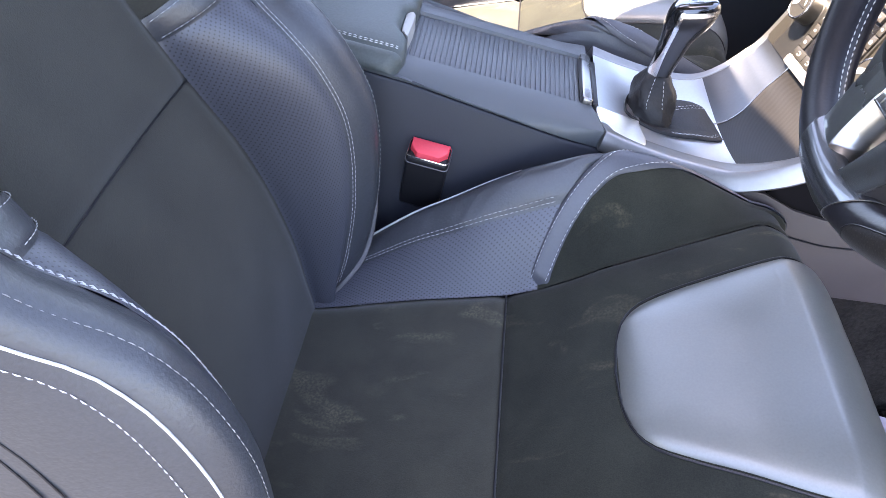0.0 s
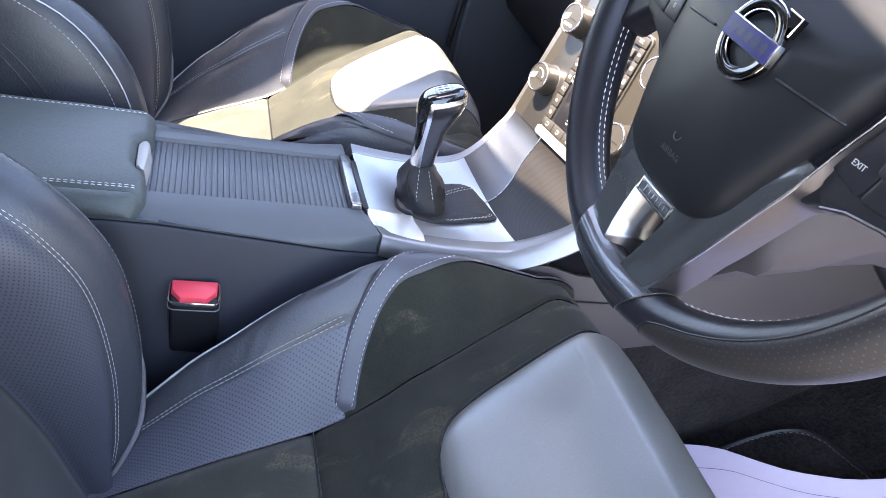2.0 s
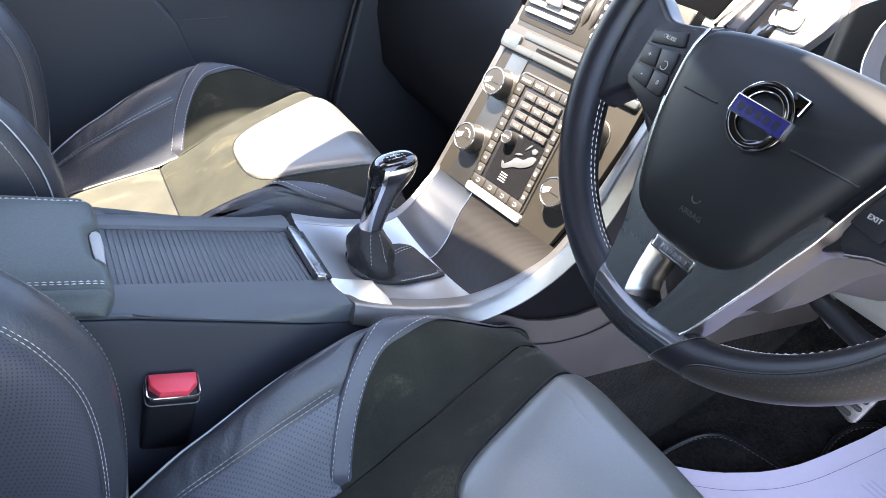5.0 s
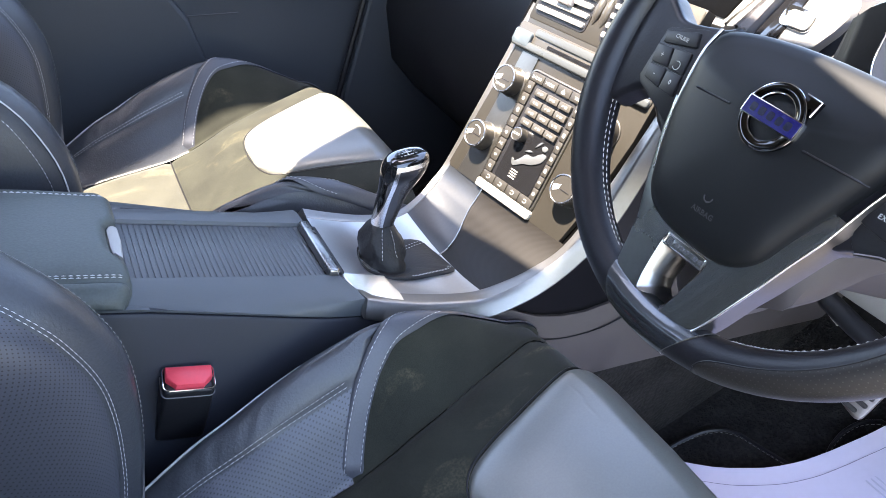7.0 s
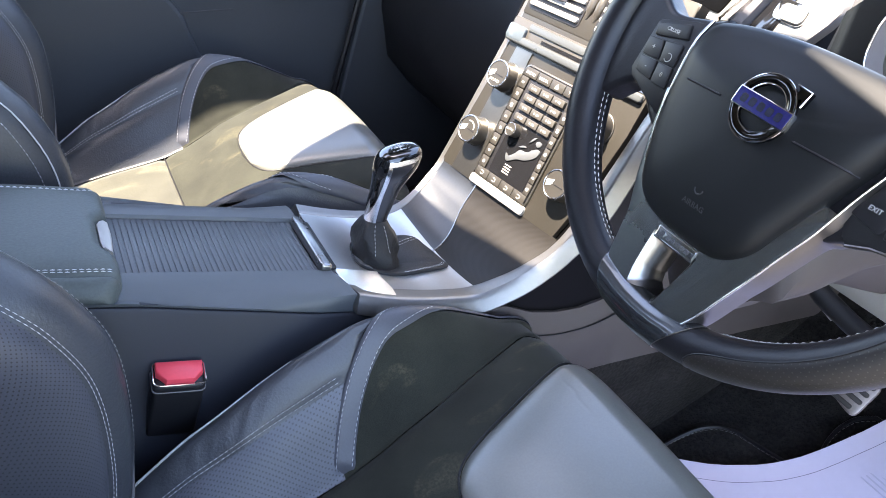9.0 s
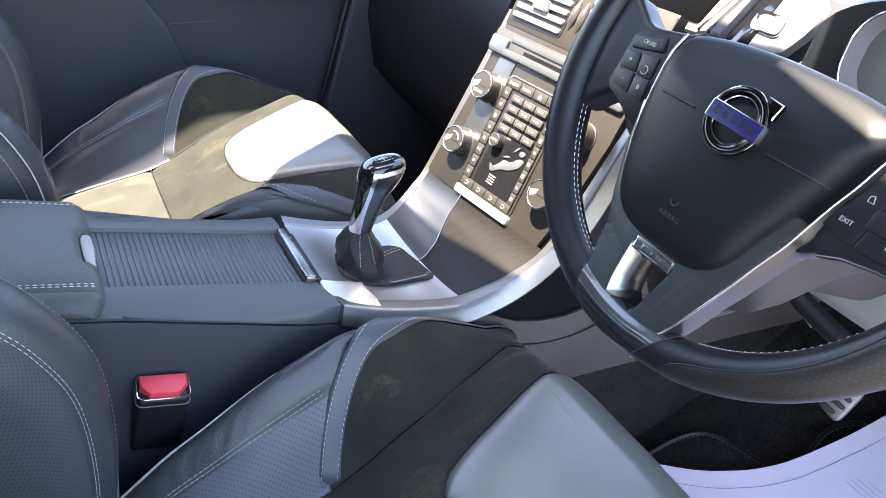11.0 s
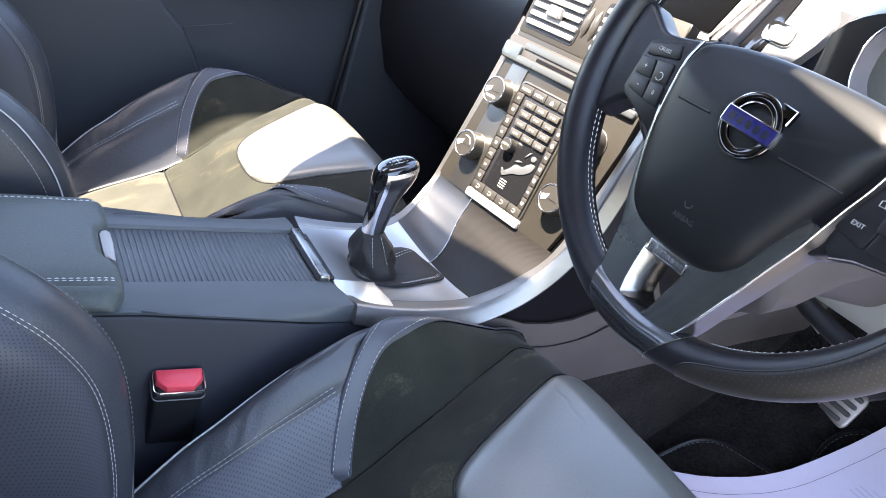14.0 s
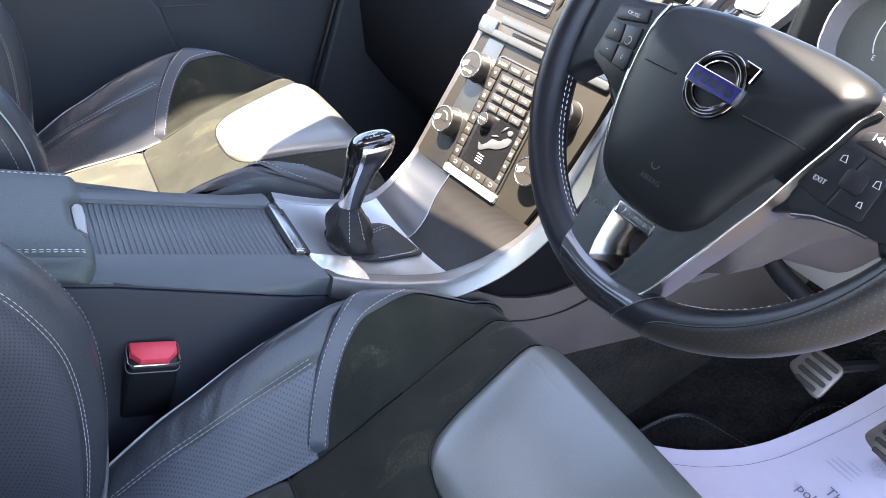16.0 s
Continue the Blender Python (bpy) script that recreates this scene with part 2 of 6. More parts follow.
def creases(m, scale, depth):
    """Soft creases under the fine grain."""
    t = m.node_tree
    fine = [n for n in t.nodes if n.type == "BUMP"][0]
    co = t.nodes.new("ShaderNodeTexCoord")
    n = t.nodes.new("ShaderNodeTexNoise")
    n.inputs["Scale"].default_value, n.inputs["Detail"].default_value, n.inputs["Distortion"].default_value = scale, 3, 0.3
    t.links.new(co.outputs["Object"], n.inputs["Vector"])
    bp = t.nodes.new("ShaderNodeBump")
    bp.inputs["Strength"].default_value, bp.inputs["Distance"].default_value = 0.25, depth
    t.links.new(n.outputs[0], bp.inputs["Height"])
    t.links.new(bp.outputs[0], fine.inputs["Normal"])


creases(LEATHER, 38, 0.0022)
creases(LEATHER_PERF, 30, 0.0018)

# darker than black plastic: the console front's shade is put into this colour
DEEP_BLACK = material("deep_black_plastic", (0.0022, 0.0022, 0.0024), 0.35, bump=0, vary=0.1, spec=0.10)
RIBBED = ribbed("ribbed_rubber", (0.0095, 0.0082, 0.0068), 0.42, 0.0013, "DIAGONAL")


# ---- building helpers ----
def part(name, bm, mat, parent, label="", smooth=True):
    me = bpy.data.meshes.new(name)
    bm.normal_update()
    bm.to_mesh(me)
    bm.free()
    me.materials.append(mat)
    if smooth:
        me.shade_smooth()
        me.set_sharp_from_angle(angle=radians(42))
    ob = new(name, me)
    ob.parent = parent
    if name == "stitching":
        ob["kind"] = "stuff"
    if label:
        ob["label"] = label
    return ob


def thing(name, label, category, group="", kind="", at=None):
    ob = new(name)
    if at is not None:
        ob.matrix_basis = at
    return tagged(ob, label, category, group, kind)


def frame_of(o, u, v):
    """A pose with its x axis along u, y along v and z along their cross product."""
    u, v = Vector(u).normalized(), Vector(v).normalized()
    w = u.cross(v).normalized()
    v = w.cross(u)
    return Matrix(((u.x, v.x, w.x, o[0]), (u.y, v.y, w.y, o[1]), (u.z, v.z, w.z, o[2]), (0, 0, 0, 1)))


def box(bm, c, s, bevel=0.0, seg=2, m=None):
    r = bmesh.ops.create_cube(bm, size=1.0)
    vs = r["verts"]
    for v in vs:
        v.co = Vector((c[0] + v.co.x * s[0], c[1] + v.co.y * s[1], c[2] + v.co.z * s[2]))
    if bevel:
        es = list({e for v in vs for e in v.link_edges})
        out = bmesh.ops.bevel(bm, geom=es, offset=bevel, segments=seg, profile=0.5, affect="EDGES")
        vs = list({v for f in out["faces"] for v in f.verts} | {v for v in vs if v.is_valid})
    if m is not None:
        bmesh.ops.transform(bm, matrix=m, verts=vs)
    return bm


def loft(bm, rings, closed=True, caps=True):
    vv = [[bm.verts.new(p) for p in r] for r in rings]
    n = len(vv[0])
    for a, b in zip(vv, vv[1:]):
        for i in range(n if closed else n - 1):
            j = (i + 1) % n
            bm.faces.new((a[i], a[j], b[j], b[i]))
    if caps and closed:
        bm.faces.new(vv[0][::-1]), bm.faces.new(vv[-1])
    bmesh.ops.recalc_face_normals(bm, faces=bm.faces[:])
    return bm


def sheet(bm, f, us, vs, uv=None):
    """A grid of points f(u, v); uv(u, v) gives its map in metres."""
    vv = [[bm.verts.new(f(u, v)) for v in vs] for u in us]
    lay = bm.loops.layers.uv.verify() if uv else None
    for i in range(len(us) - 1):
        for j in range(len(vs) - 1):
            q = bm.faces.new((vv[i][j], vv[i + 1][j], vv[i + 1][j + 1], vv[i][j + 1]))
            if uv:
                for lo, (a, c) in zip(q.loops, ((i, j), (i + 1, j), (i + 1, j + 1), (i, j + 1))):
                    lo[lay].uv = uv(us[a], vs[c])
    return bm


def tube(bm, pts, r, n=8, closed=False, squash=1.0):
    pts = [Vector(p) for p in pts]
    rings = []
    k = len(pts)
    side = None
    for i, p in enumerate(pts):
        a = pts[(i - 1) % k] if closed or i else p
        b = pts[(i + 1) % k] if closed or i < k - 1 else p
        d = (b - a).normalized()
        if side is None:
            side = d.orthogonal().normalized()
        side = (side - d * side.dot(d)).normalized()
        up = d.cross(side)
        rad = r(i / max(1, k - 1)) if callable(r) else r
        rings.append([p + (side * math.cos(q) + up * math.sin(q) * squash) * rad for q in (math.tau * j / n for j in range(n))])
    if closed:
        rings.append(rings[0])
    loft(bm, rings, True, not closed)
    if closed:
        bmesh.ops.remove_doubles(bm, verts=bm.verts[:], dist=1e-6)
    return bm


def prism(bm, pts, z0, z1, m=None, bevel=0.0, seg=2, top_scale=1.0):
    """A flat outline raised from z0 to z1, with its upper rim rounded."""
    n = len(pts)
    cx, cy = sum(p[0] for p in pts) / n, sum(p[1] for p in pts) / n

    def ring(z, inset):
        out = []
        for i, (x, y) in enumerate(pts):
            a, b = Vector(pts[i - 1]), Vector(pts[(i + 1) % n])
            d = (b - a)
            nrm = Vector((-d.y, d.x)).normalized() if d.length > 1e-9 else Vector((0, 0))
            if nrm.dot(Vector((cx - x, cy - y))) < 0:
                nrm = -nrm
            out.append((x + nrm.x * inset, y + nrm.y * inset, z))
        return out
    rings = [ring(z0, 0)]
    if bevel:
        for i in range(seg + 1):
            q = math.pi / 2 * i / seg
            rings.append(ring(z1 - bevel + bevel * math.sin(q), bevel * (1 - math.cos(q))))
    else:
        rings.append(ring(z1, 0))
    before = set(bm.verts)
    loft(bm, rings)
    if m is not None:
        bmesh.ops.transform(bm, matrix=m, verts=[v for v in bm.verts if v not in before])
    return bm


def rrect(w, h, r, cx=0.0, cy=0.0, n=5):
    out = []
    for sx, sy, q0 in ((1, 1, 0), (-1, 1, 90), (-1, -1, 180), (1, -1, 270)):
        for i in range(n + 1):
            q = radians(q0 + 90 * i / n)
            out.append((cx + sx * (w / 2 - r) + r * math.cos(q), cy + sy * (h / 2 - r) + r * math.sin(q)))
    return out


def curve_at(table, x):
    """Smooth reading of a short table of (x, value) pairs."""
    if x <= table[0][0]:
        return table[0][1]
    if x >= table[-1][0]:
        return table[-1][1]
    for i in range(len(table) - 1):
        (x0, y0), (x1, y1) = table[i], table[i + 1]
        if x <= x1:
            xm, ym = table[i - 1] if i else (x0 - (x1 - x0), y0 - (y1 - y0))
            xp, yp = table[i + 2] if i + 2 < len(table) else (x1 + (x1 - x0), y1 + (y1 - y0))
            h = x1 - x0
            m0, m1 = (y1 - ym) / (x1 - xm) * h, (yp - y0) / (xp - x0) * h
            q = (x - x0) / h
            return (2 * q ** 3 - 3 * q * q + 1) * y0 + (q ** 3 - 2 * q * q + q) * m0 + (-2 * q ** 3 + 3 * q * q) * y1 + (q ** 3 - q * q) * m1


def spaced(a, b, n):
    """n + 1 numbers from a to b, denser near both ends."""
    return [a + (b - a) * (0.5 - 0.5 * math.cos(math.pi * i / n)) for i in range(n + 1)]


def even(a, b, n):
    return [a + (b - a) * i / n for i in range(n + 1)]


def stitches(bm, pts, length=0.0038, gap=0.0017, r=0.00036, lift=0.0003):
    """Short raised threads along a line of (place, normal)."""
    i, need, out = 0, 0.0, []
    path = [(Vector(p), Vector(n)) for p, n in pts]
    acc = [0.0]
    for (a, _), (b, _) in zip(path, path[1:]):
        acc.append(acc[-1] + (b - a).length)

    def at(s):
        for k in range(len(acc) - 1):
            if s <= acc[k + 1] or k == len(acc) - 2:
                q = (s - acc[k]) / max(1e-9, acc[k + 1] - acc[k])
                return path[k][0].lerp(path[k + 1][0], q), path[k][1].lerp(path[k + 1][1], q).normalized()
    s = 0.0
    while s + length < acc[-1]:
        (a, na), (c, nc), (b, nb) = at(s), at(s + length / 2), at(s + length)
        d = (b - a).normalized()
        side = d.cross(nc).normalized() * r
        rings = []
        for p, nn, k, l in ((a, na, 0.35, 0.0), (c, nc, 1.0, 1.0), (b, nb, 0.35, 0.0)):
            o = p + nn * lift * l
            rings.append([o + side * k, o + nn * r * 1.4 * k, o - side * k, o - nn * r * k])
        vs = [[bm.verts.new(p) for p in ring] for ring in rings]
        for ra, rb in zip(vs, vs[1:]):
            for j in range(4):
                bm.faces.new((ra[j], ra[(j + 1) % 4], rb[(j + 1) % 4], rb[j]))
        bm.faces.new(vs[0][::-1]), bm.faces.new(vs[-1])
        s += length + gap
    return bm


def smooth_loop(pts, k=4):
    out = []
    n = len(pts)
    for i in range(n):
        p0, p1, p2, p3 = (Vector(pts[(i + j) % n]) for j in (-1, 0, 1, 2))
        for s in range(k):
            t = s / k
            out.append(tuple(0.5 * ((2 * p1) + (p2 - p0) * t + (2 * p0 - 5 * p1 + 4 * p2 - p3) * t * t + (3 * p1 - p0 - 3 * p2 + p3) * t ** 3)))
    return out


def lettering(body, size, m, mat, parent, name="lettering"):
    cu = bpy.data.curves.new(name, "FONT")
    cu.body, cu.size, cu.extrude, cu.align_x, cu.align_y, cu.resolution_u = body, size, 0.00012, "CENTER", "CENTER", 2
    tmp = bpy.data.objects.new(name, cu)
    scene.collection.objects.link(tmp)
    bpy.context.view_layer.update()
    me = bpy.data.meshes.new_from_object(tmp.evaluated_get(bpy.context.evaluated_depsgraph_get()))
    bpy.data.objects.remove(tmp)
    me.name = name
    me.materials.clear()
    me.materials.append(mat)
    ob = new(name, me)
    ob.parent = parent
    ob.matrix_basis = m
    return ob


def quad(a, b, c, d, n=4, r=0.12):
    """A four-cornered outline with rounded corners."""
    p = [Vector(q) for q in (a, b, c, d)]
    out = []
    for i in range(4):
        p0, p1, p2 = p[i - 1], p[i], p[(i + 1) % 4]
        s, e = p1.lerp(p0, r), p1.lerp(p2, r)
        for k in range(n + 1):
            t = k / n
            out.append(tuple(s * (1 - t) ** 2 + p1 * 2 * t * (1 - t) + e * t * t))
    return out


# ---- the car's shell ----
def flat(name, label, category, bm, mat, smooth=True):
    ob = part(name, bm, mat, None, "", smooth)
    return tagged(ob, label, category, kind="structure")


bm = bmesh.new()
sheet(bm, lambda a, b: Vector((a, b, -0.42)), [-900, -60, -8, -3, 0, 3, 8, 60, 900], [-900, -60, -8, -3, 0, 3, 8, 60, 900])
flat("ground", "dark grey asphalt ground outside the open car door", "ground", bm, ASPHALT)

# floor pan with carpet: flat under the seats, a ramp at the toe board
bm = bmesh.new()
FLOOR = [(-1.3, 0.02), (-0.3, 0.02), (0.15, 0.025), (0.32, 0.045), (0.45, 0.09), (0.60, 0.16), (0.75, 0.25), (0.88, 0.38), (0.95, 0.55)]


def floor_z(x, y):
    return curve_at(FLOOR, x) + 0.0015 * noise.noise(Vector((x * 30, y * 30, 0)))


sheet(bm, lambda a, b: Vector((a, b, floor_z(a, b))), even(-1.3, 0.95, 70), even(-0.70, 0.74, 46))
flat("floor", "black carpeted car floor rising to the toe board", "carpet", bm, CARPET)

# unseen lined roof: openings (passenger seat, windscreen) and front strip cut to shape sunlight
bm = bmesh.new()
MAIN = [(-1.5, -0.66), (0.0, -0.66), (0.0, -0.475), (-0.056, -0.470), (-0.050, -0.427), (-0.044, -0.397), (-0.037, -0.361), (-0.031, -0.335), (-0.030, -0.325), (-0.03, -0.17), (-0.116, -0.073), (-0.122, -0.045), (-0.135, 0.013), (-0.153, 0.076), (-0.161, 0.131), (-0.166, 0.175), (-0.03, 0.20), (0.32, 0.20), (0.32, 0.42), (-0.06, 0.42), (-0.10, 0.395), (-0.141, 0.375), (-0.21, 0.352), (-0.279, 0.336), (-0.342, 0.308), (-0.45, 0.275), (-0.63, 0.25), (-0.63, 0.66), (-1.5, 0.66)]
SIDE_SHADE = [(-0.631, 0.553), (-0.42, 0.572), (-0.24, 0.588), (-0.04, 0.600), (-0.04, 0.421), (0.32, 0.421), (0.32, 0.86), (-0.631, 0.86)]
FRONT_SHADE = [(0.001, -0.66), (0.30, -0.66), (0.30, -0.20), (0.185, -0.20), (0.17, -0.072), (-0.115, -0.072), (-0.029, -0.169), (-0.029, -0.3245), (-0.020, -0.334), (0.004, -0.336), (0.004, -0.474), (0.001, -0.476)]
for pts in (MAIN, SIDE_SHADE, FRONT_SHADE):
    prism(bm, pts, 1.245, 1.285)
bmesh.ops.triangulate(bm, faces=[f for f in bm.faces if len(f.verts) > 4])
flat("roof", "unseen pale fabric-lined roof, cut out to shape the sunlight", "roof", bm, LINING)

# sill, passenger door with its window opening, pillars, bulkhead
bm = bmesh.new()
box(bm, (-0.3, -0.74, -0.06), (2.4, 0.10, 0.18), 0.03)
flat("sill", "black plastic door sill below the open door", "sill", bm, PLASTIC)
bm = bmesh.new()
box(bm, (1.0, 0, 0.32), (0.05, 1.5, 1.0), 0.01)
flat("wall_front", "black bulkhead behind the footwells", "bulkhead", bm, BLACK)
# unseen windowless rear walls, added to keep light from coming in behind
bm = bmesh.new()
box(bm, (-1.45, 0, 0.62), (0.06, 1.6, 1.3), 0.02)
flat("wall_rear", "unseen dark wall closing the cabin behind the front seats", "trim", bm, PLASTIC)
for nm, y in (("wall_left", 0.77), ("wall_right", -0.77)):
    bm = bmesh.new()
    box(bm, (-1.05, y, 0.58), (0.78, 0.05, 1.22), 0.015)
    flat(nm, "unseen dark wall closing the rear side of the cabin", "trim", bm, PLASTIC)
for nm, a, b, r in (("pillar_1", (1.02, 0.72, 0.78), (0.14, 0.60, 1.20), 0.035), ("pillar_2", (1.02, -0.72, 0.78), (0.14, -0.60, 1.20), 0.035),
                    ("pillar_3", (-0.62, 0.76, 0.1), (-0.72, 0.60, 1.20), 0.06), ("pillar_4", (-0.72, -0.76, 0.0), (-0.80, -0.60, 1.20), 0.06)):
    bm = bmesh.new()
    tube(bm, [Vector(a).lerp(Vector(b), k) for k in even(0, 1, 8)], r, 10)
    flat(nm, "dark trimmed roof pillar of the car", "pillar", bm, PLASTIC)

# unseen plate beside the windscreen pillar, added to hold sun off the seat
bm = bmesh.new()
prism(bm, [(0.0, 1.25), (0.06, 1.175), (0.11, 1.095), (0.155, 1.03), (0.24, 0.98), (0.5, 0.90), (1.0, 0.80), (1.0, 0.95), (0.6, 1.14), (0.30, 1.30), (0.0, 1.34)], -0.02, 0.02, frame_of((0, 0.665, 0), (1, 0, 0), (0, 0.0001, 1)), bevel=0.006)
flat("trim", "unseen dark plate added at the windscreen corner to block sun", "trim", bm, PLASTIC)
door = thing("door_1", "closed dark trimmed door beside the passenger seat", "car door", kind="structure")
bm = bmesh.new()


def door_y(x, z):
    return 0.735 + 0.02 * (z - 0.4) - 0.018 * math.exp(-((z - 0.60) / 0.05) ** 2)


sheet(bm, lambda a, b: Vector((a, door_y(a, b), b)), even(-0.62, 0.95, 40), even(0.02, 0.762, 30))
part("trim_panel", bm, DOOR_TRIM, door)
bm = bmesh.new()
box(bm, (0.16, 0.80, 0.371), (1.6, 0.06, 0.782), 0.02)
part("outer_skin", bm, PAINT, door, "pale painted outer skin")
for nm, pts, y0, y1, mat in (("door_insert", [(-0.60, 0.06), (0.16, 0.30), (0.095, 0.36), (0.034, 0.413), (0.017, 0.455), (0.003, 0.489), (-0.03, 0.53), (-0.08, 0.64), (-0.108, 0.752), (-0.60, 0.752)], 0.030, 0.016, DOOR_TRIM),
                            ("front_panel", [(0.285, 0.05), (0.90, 0.05), (0.90, 0.66), (0.358, 0.66), (0.3365, 0.534), (0.307, 0.359)], 0.030, 0.020, DOOR_TRIM)):
    bm = bmesh.new()
    prism(bm, pts, -0.02, y0, frame_of((0, 0.735, 0), (1, 0, 0), (0, 0.0001, 1)), bevel=0.008)
    part(nm, bm, mat, door, "soft black door panel", False)
bm = bmesh.new()
tube(bm, [Vector((0.350, 0.706, 0.655)).lerp(Vector((0.290, 0.706, 0.335)), k) for k in even(0, 1, 6)], 0.006, 8)
part("seal", bm, BLACK, door, "black rubber seal")
bm = bmesh.new()
tube(bm, [Vector((x, 0.712, 0.492 + 0.1 * x)) for x in even(-0.005, 0.09, 8)], 0.0015, 6)
part("pocket_edge", bm, PLASTIC, door)


# ---- seats ----
LIP = 0.178
Z_MID = [(-0.30, 0.240), (-0.25, 0.250), (-0.16, 0.276), (-0.065, 0.304), (-0.03, 0.328), (0.0, 0.352), (0.03, 0.374), (0.10, 0.403), (0.19, 0.428)]
W_MID = [(-0.30, 0.132), (-0.16, 0.138), (-0.06, 0.140), (-0.027, 0.1415), (0.0156, 0.146), (0.071, 0.159), (0.114, 0.174), (0.19, 0.196)]
EDGE_DZ = [(-0.30, 0.006), (-0.10, 0.006), (-0.06, 0.003), (-0.027, -0.004), (0.0156, -0.012), (0.071, -0.016), (0.12, -0.018), (0.19, -0.013)]
RIDGE_Z = [(-0.30, 0.255), (-0.25, 0.275), (-0.216, 0.303), (-0.168, 0.345), (-0.137, 0.366), (-0.085, 0.402), (-0.03, 0.432), (0.02, 0.4475), (0.086, 0.4385), (0.15, 0.415), (0.19, 0.399)]
RIDGE_V = [(-0.30, 0.195), (-0.16, 0.204), (-0.03, 0.214), (0.08, 0.222), (0.19, 0.226)]


def blend(q):
    return 0.45 * q ** 1.25 + 0.55 * math.sin(q * math.pi / 2) ** 1.4


def cushion_at(e, g, q):
    """A point of the cushion: e along its length, g the side, q from 0 in the middle over 1 (insert's edge) and 2 (ridge) to 3 (lower side)."""
    c = min(e, LIP)
    th = min(max(0.0, (e - LIP) / 0.045), math.pi / 2)
    x = c + 0.045 * math.sin(th)
    drop = 0.045 * (1 - math.cos(th)) + max(0.0, e - LIP - 0.045 * math.pi / 2)
    w, zc, rz, rv = curve_at(W_MID, c), curve_at(Z_MID, c), curve_at(RIDGE_Z, c), curve_at(RIDGE_V, c)
    dz = curve_at(EDGE_DZ, c)
    ze = zc + dz
    if q <= 1:
        v, z = w * q, zc + dz * q ** 3
    elif q <= 2:
        v, z = w + (rv - w) * (q - 1), ze + (rz - ze) * blend(q - 1)
    else:
        a = (q - 2) * math.pi / 2
        v, z = rv + 0.034 * math.sin(a), rz - (rz - 0.17) * (1 - math.cos(a)) ** 1.15
    if q > 2.0:
        z = max(z - drop * 0.6, 0.15) if drop else z
    else:
        z -= drop
    return Vector((x, g * v, z))


H_W = [(-0.05, 0.138), (0, 0.138), (0.1, 0.146), (0.2, 0.140), (0.3, 0.119), (0.4, 0.102), (0.62, 0.098)]
H_SV = [(-0.05, 0.150), (0, 0.150), (0.1, 0.160), (0.2, 0.162), (0.3, 0.160), (0.36, 0.176), (0.45, 0.185), (0.62, 0.165)]
H_SP = [(-0.05, 0.006), (0, 0.018), (0.05, 0.050), (0.12, 0.084), (0.2, 0.107), (0.26, 0.104), (0.30, 0.090), (0.34, 0.068), (0.42, 0.048), (0.62, 0.030)]
H_P = [(-0.05, 0.0), (0, 0.0), (0.1, 0.010), (0.2, 0.012), (0.3, 0.006), (0.45, 0.0), (0.62, 0.0)]
BACK_O, BACK_U, BACK_N = Vector((-0.265, 0, 0.245)), Vector((-0.372, 0, 0.928)), Vector((0.928, 0, 0.372))


def back_at(h, g, q):
    """A point of the backrest: h up its slope, q from 0 in the middle over 1 (insert), 1.72 (double seam) and 2 (ridge) to 3 (outer side)."""
    w, sv, sp, p0 = curve_at(H_W, h), curve_at(H_SV, h), curve_at(H_SP, h), curve_at(H_P, h)
    rv, rp = sv + 0.032, sp + 0.024
    if q <= 1:
        v, p = w * q, p0 + 0.004 * q * q
    elif q <= 1.72:
        k = (q - 1) / 0.72
        bulge = 0.012 * math.sin(math.pi * k)
        v, p = w + (sv - w) * k - bulge * 0.3, p0 + 0.004 + (sp - p0 - 0.004) * k + bulge
    elif q <= 2:
        k = (q - 1.72) / 0.28
        v, p = sv + (rv - sv) * k, sp + (rp - sp) * math.sin(k * math.pi / 2)
    else:
        a = (q - 2) * math.pi / 2
        v, p = rv + 0.050 * math.sin(a) ** 0.9, rp - (rp + 0.075) * (1 - math.cos(a)) ** 1.1
    roll = max(0.0, h - 0.56)
    p -= roll * roll * 8
    return BACK_O + BACK_U * h + BACK_N * p + Vector((0, g * v, 0))


def normal_of(f, e, g, q):
    d = 0.002
    a = f(e + d, g, q) - f(e - d, g, q)
    b = f(e, g, min(3, q + 0.02)) - f(e, g, max(0, q - 0.02))
    n = a.cross(b) * (g if g else 1) * (-1 if f is back_at else 1)
    return n.normalized()


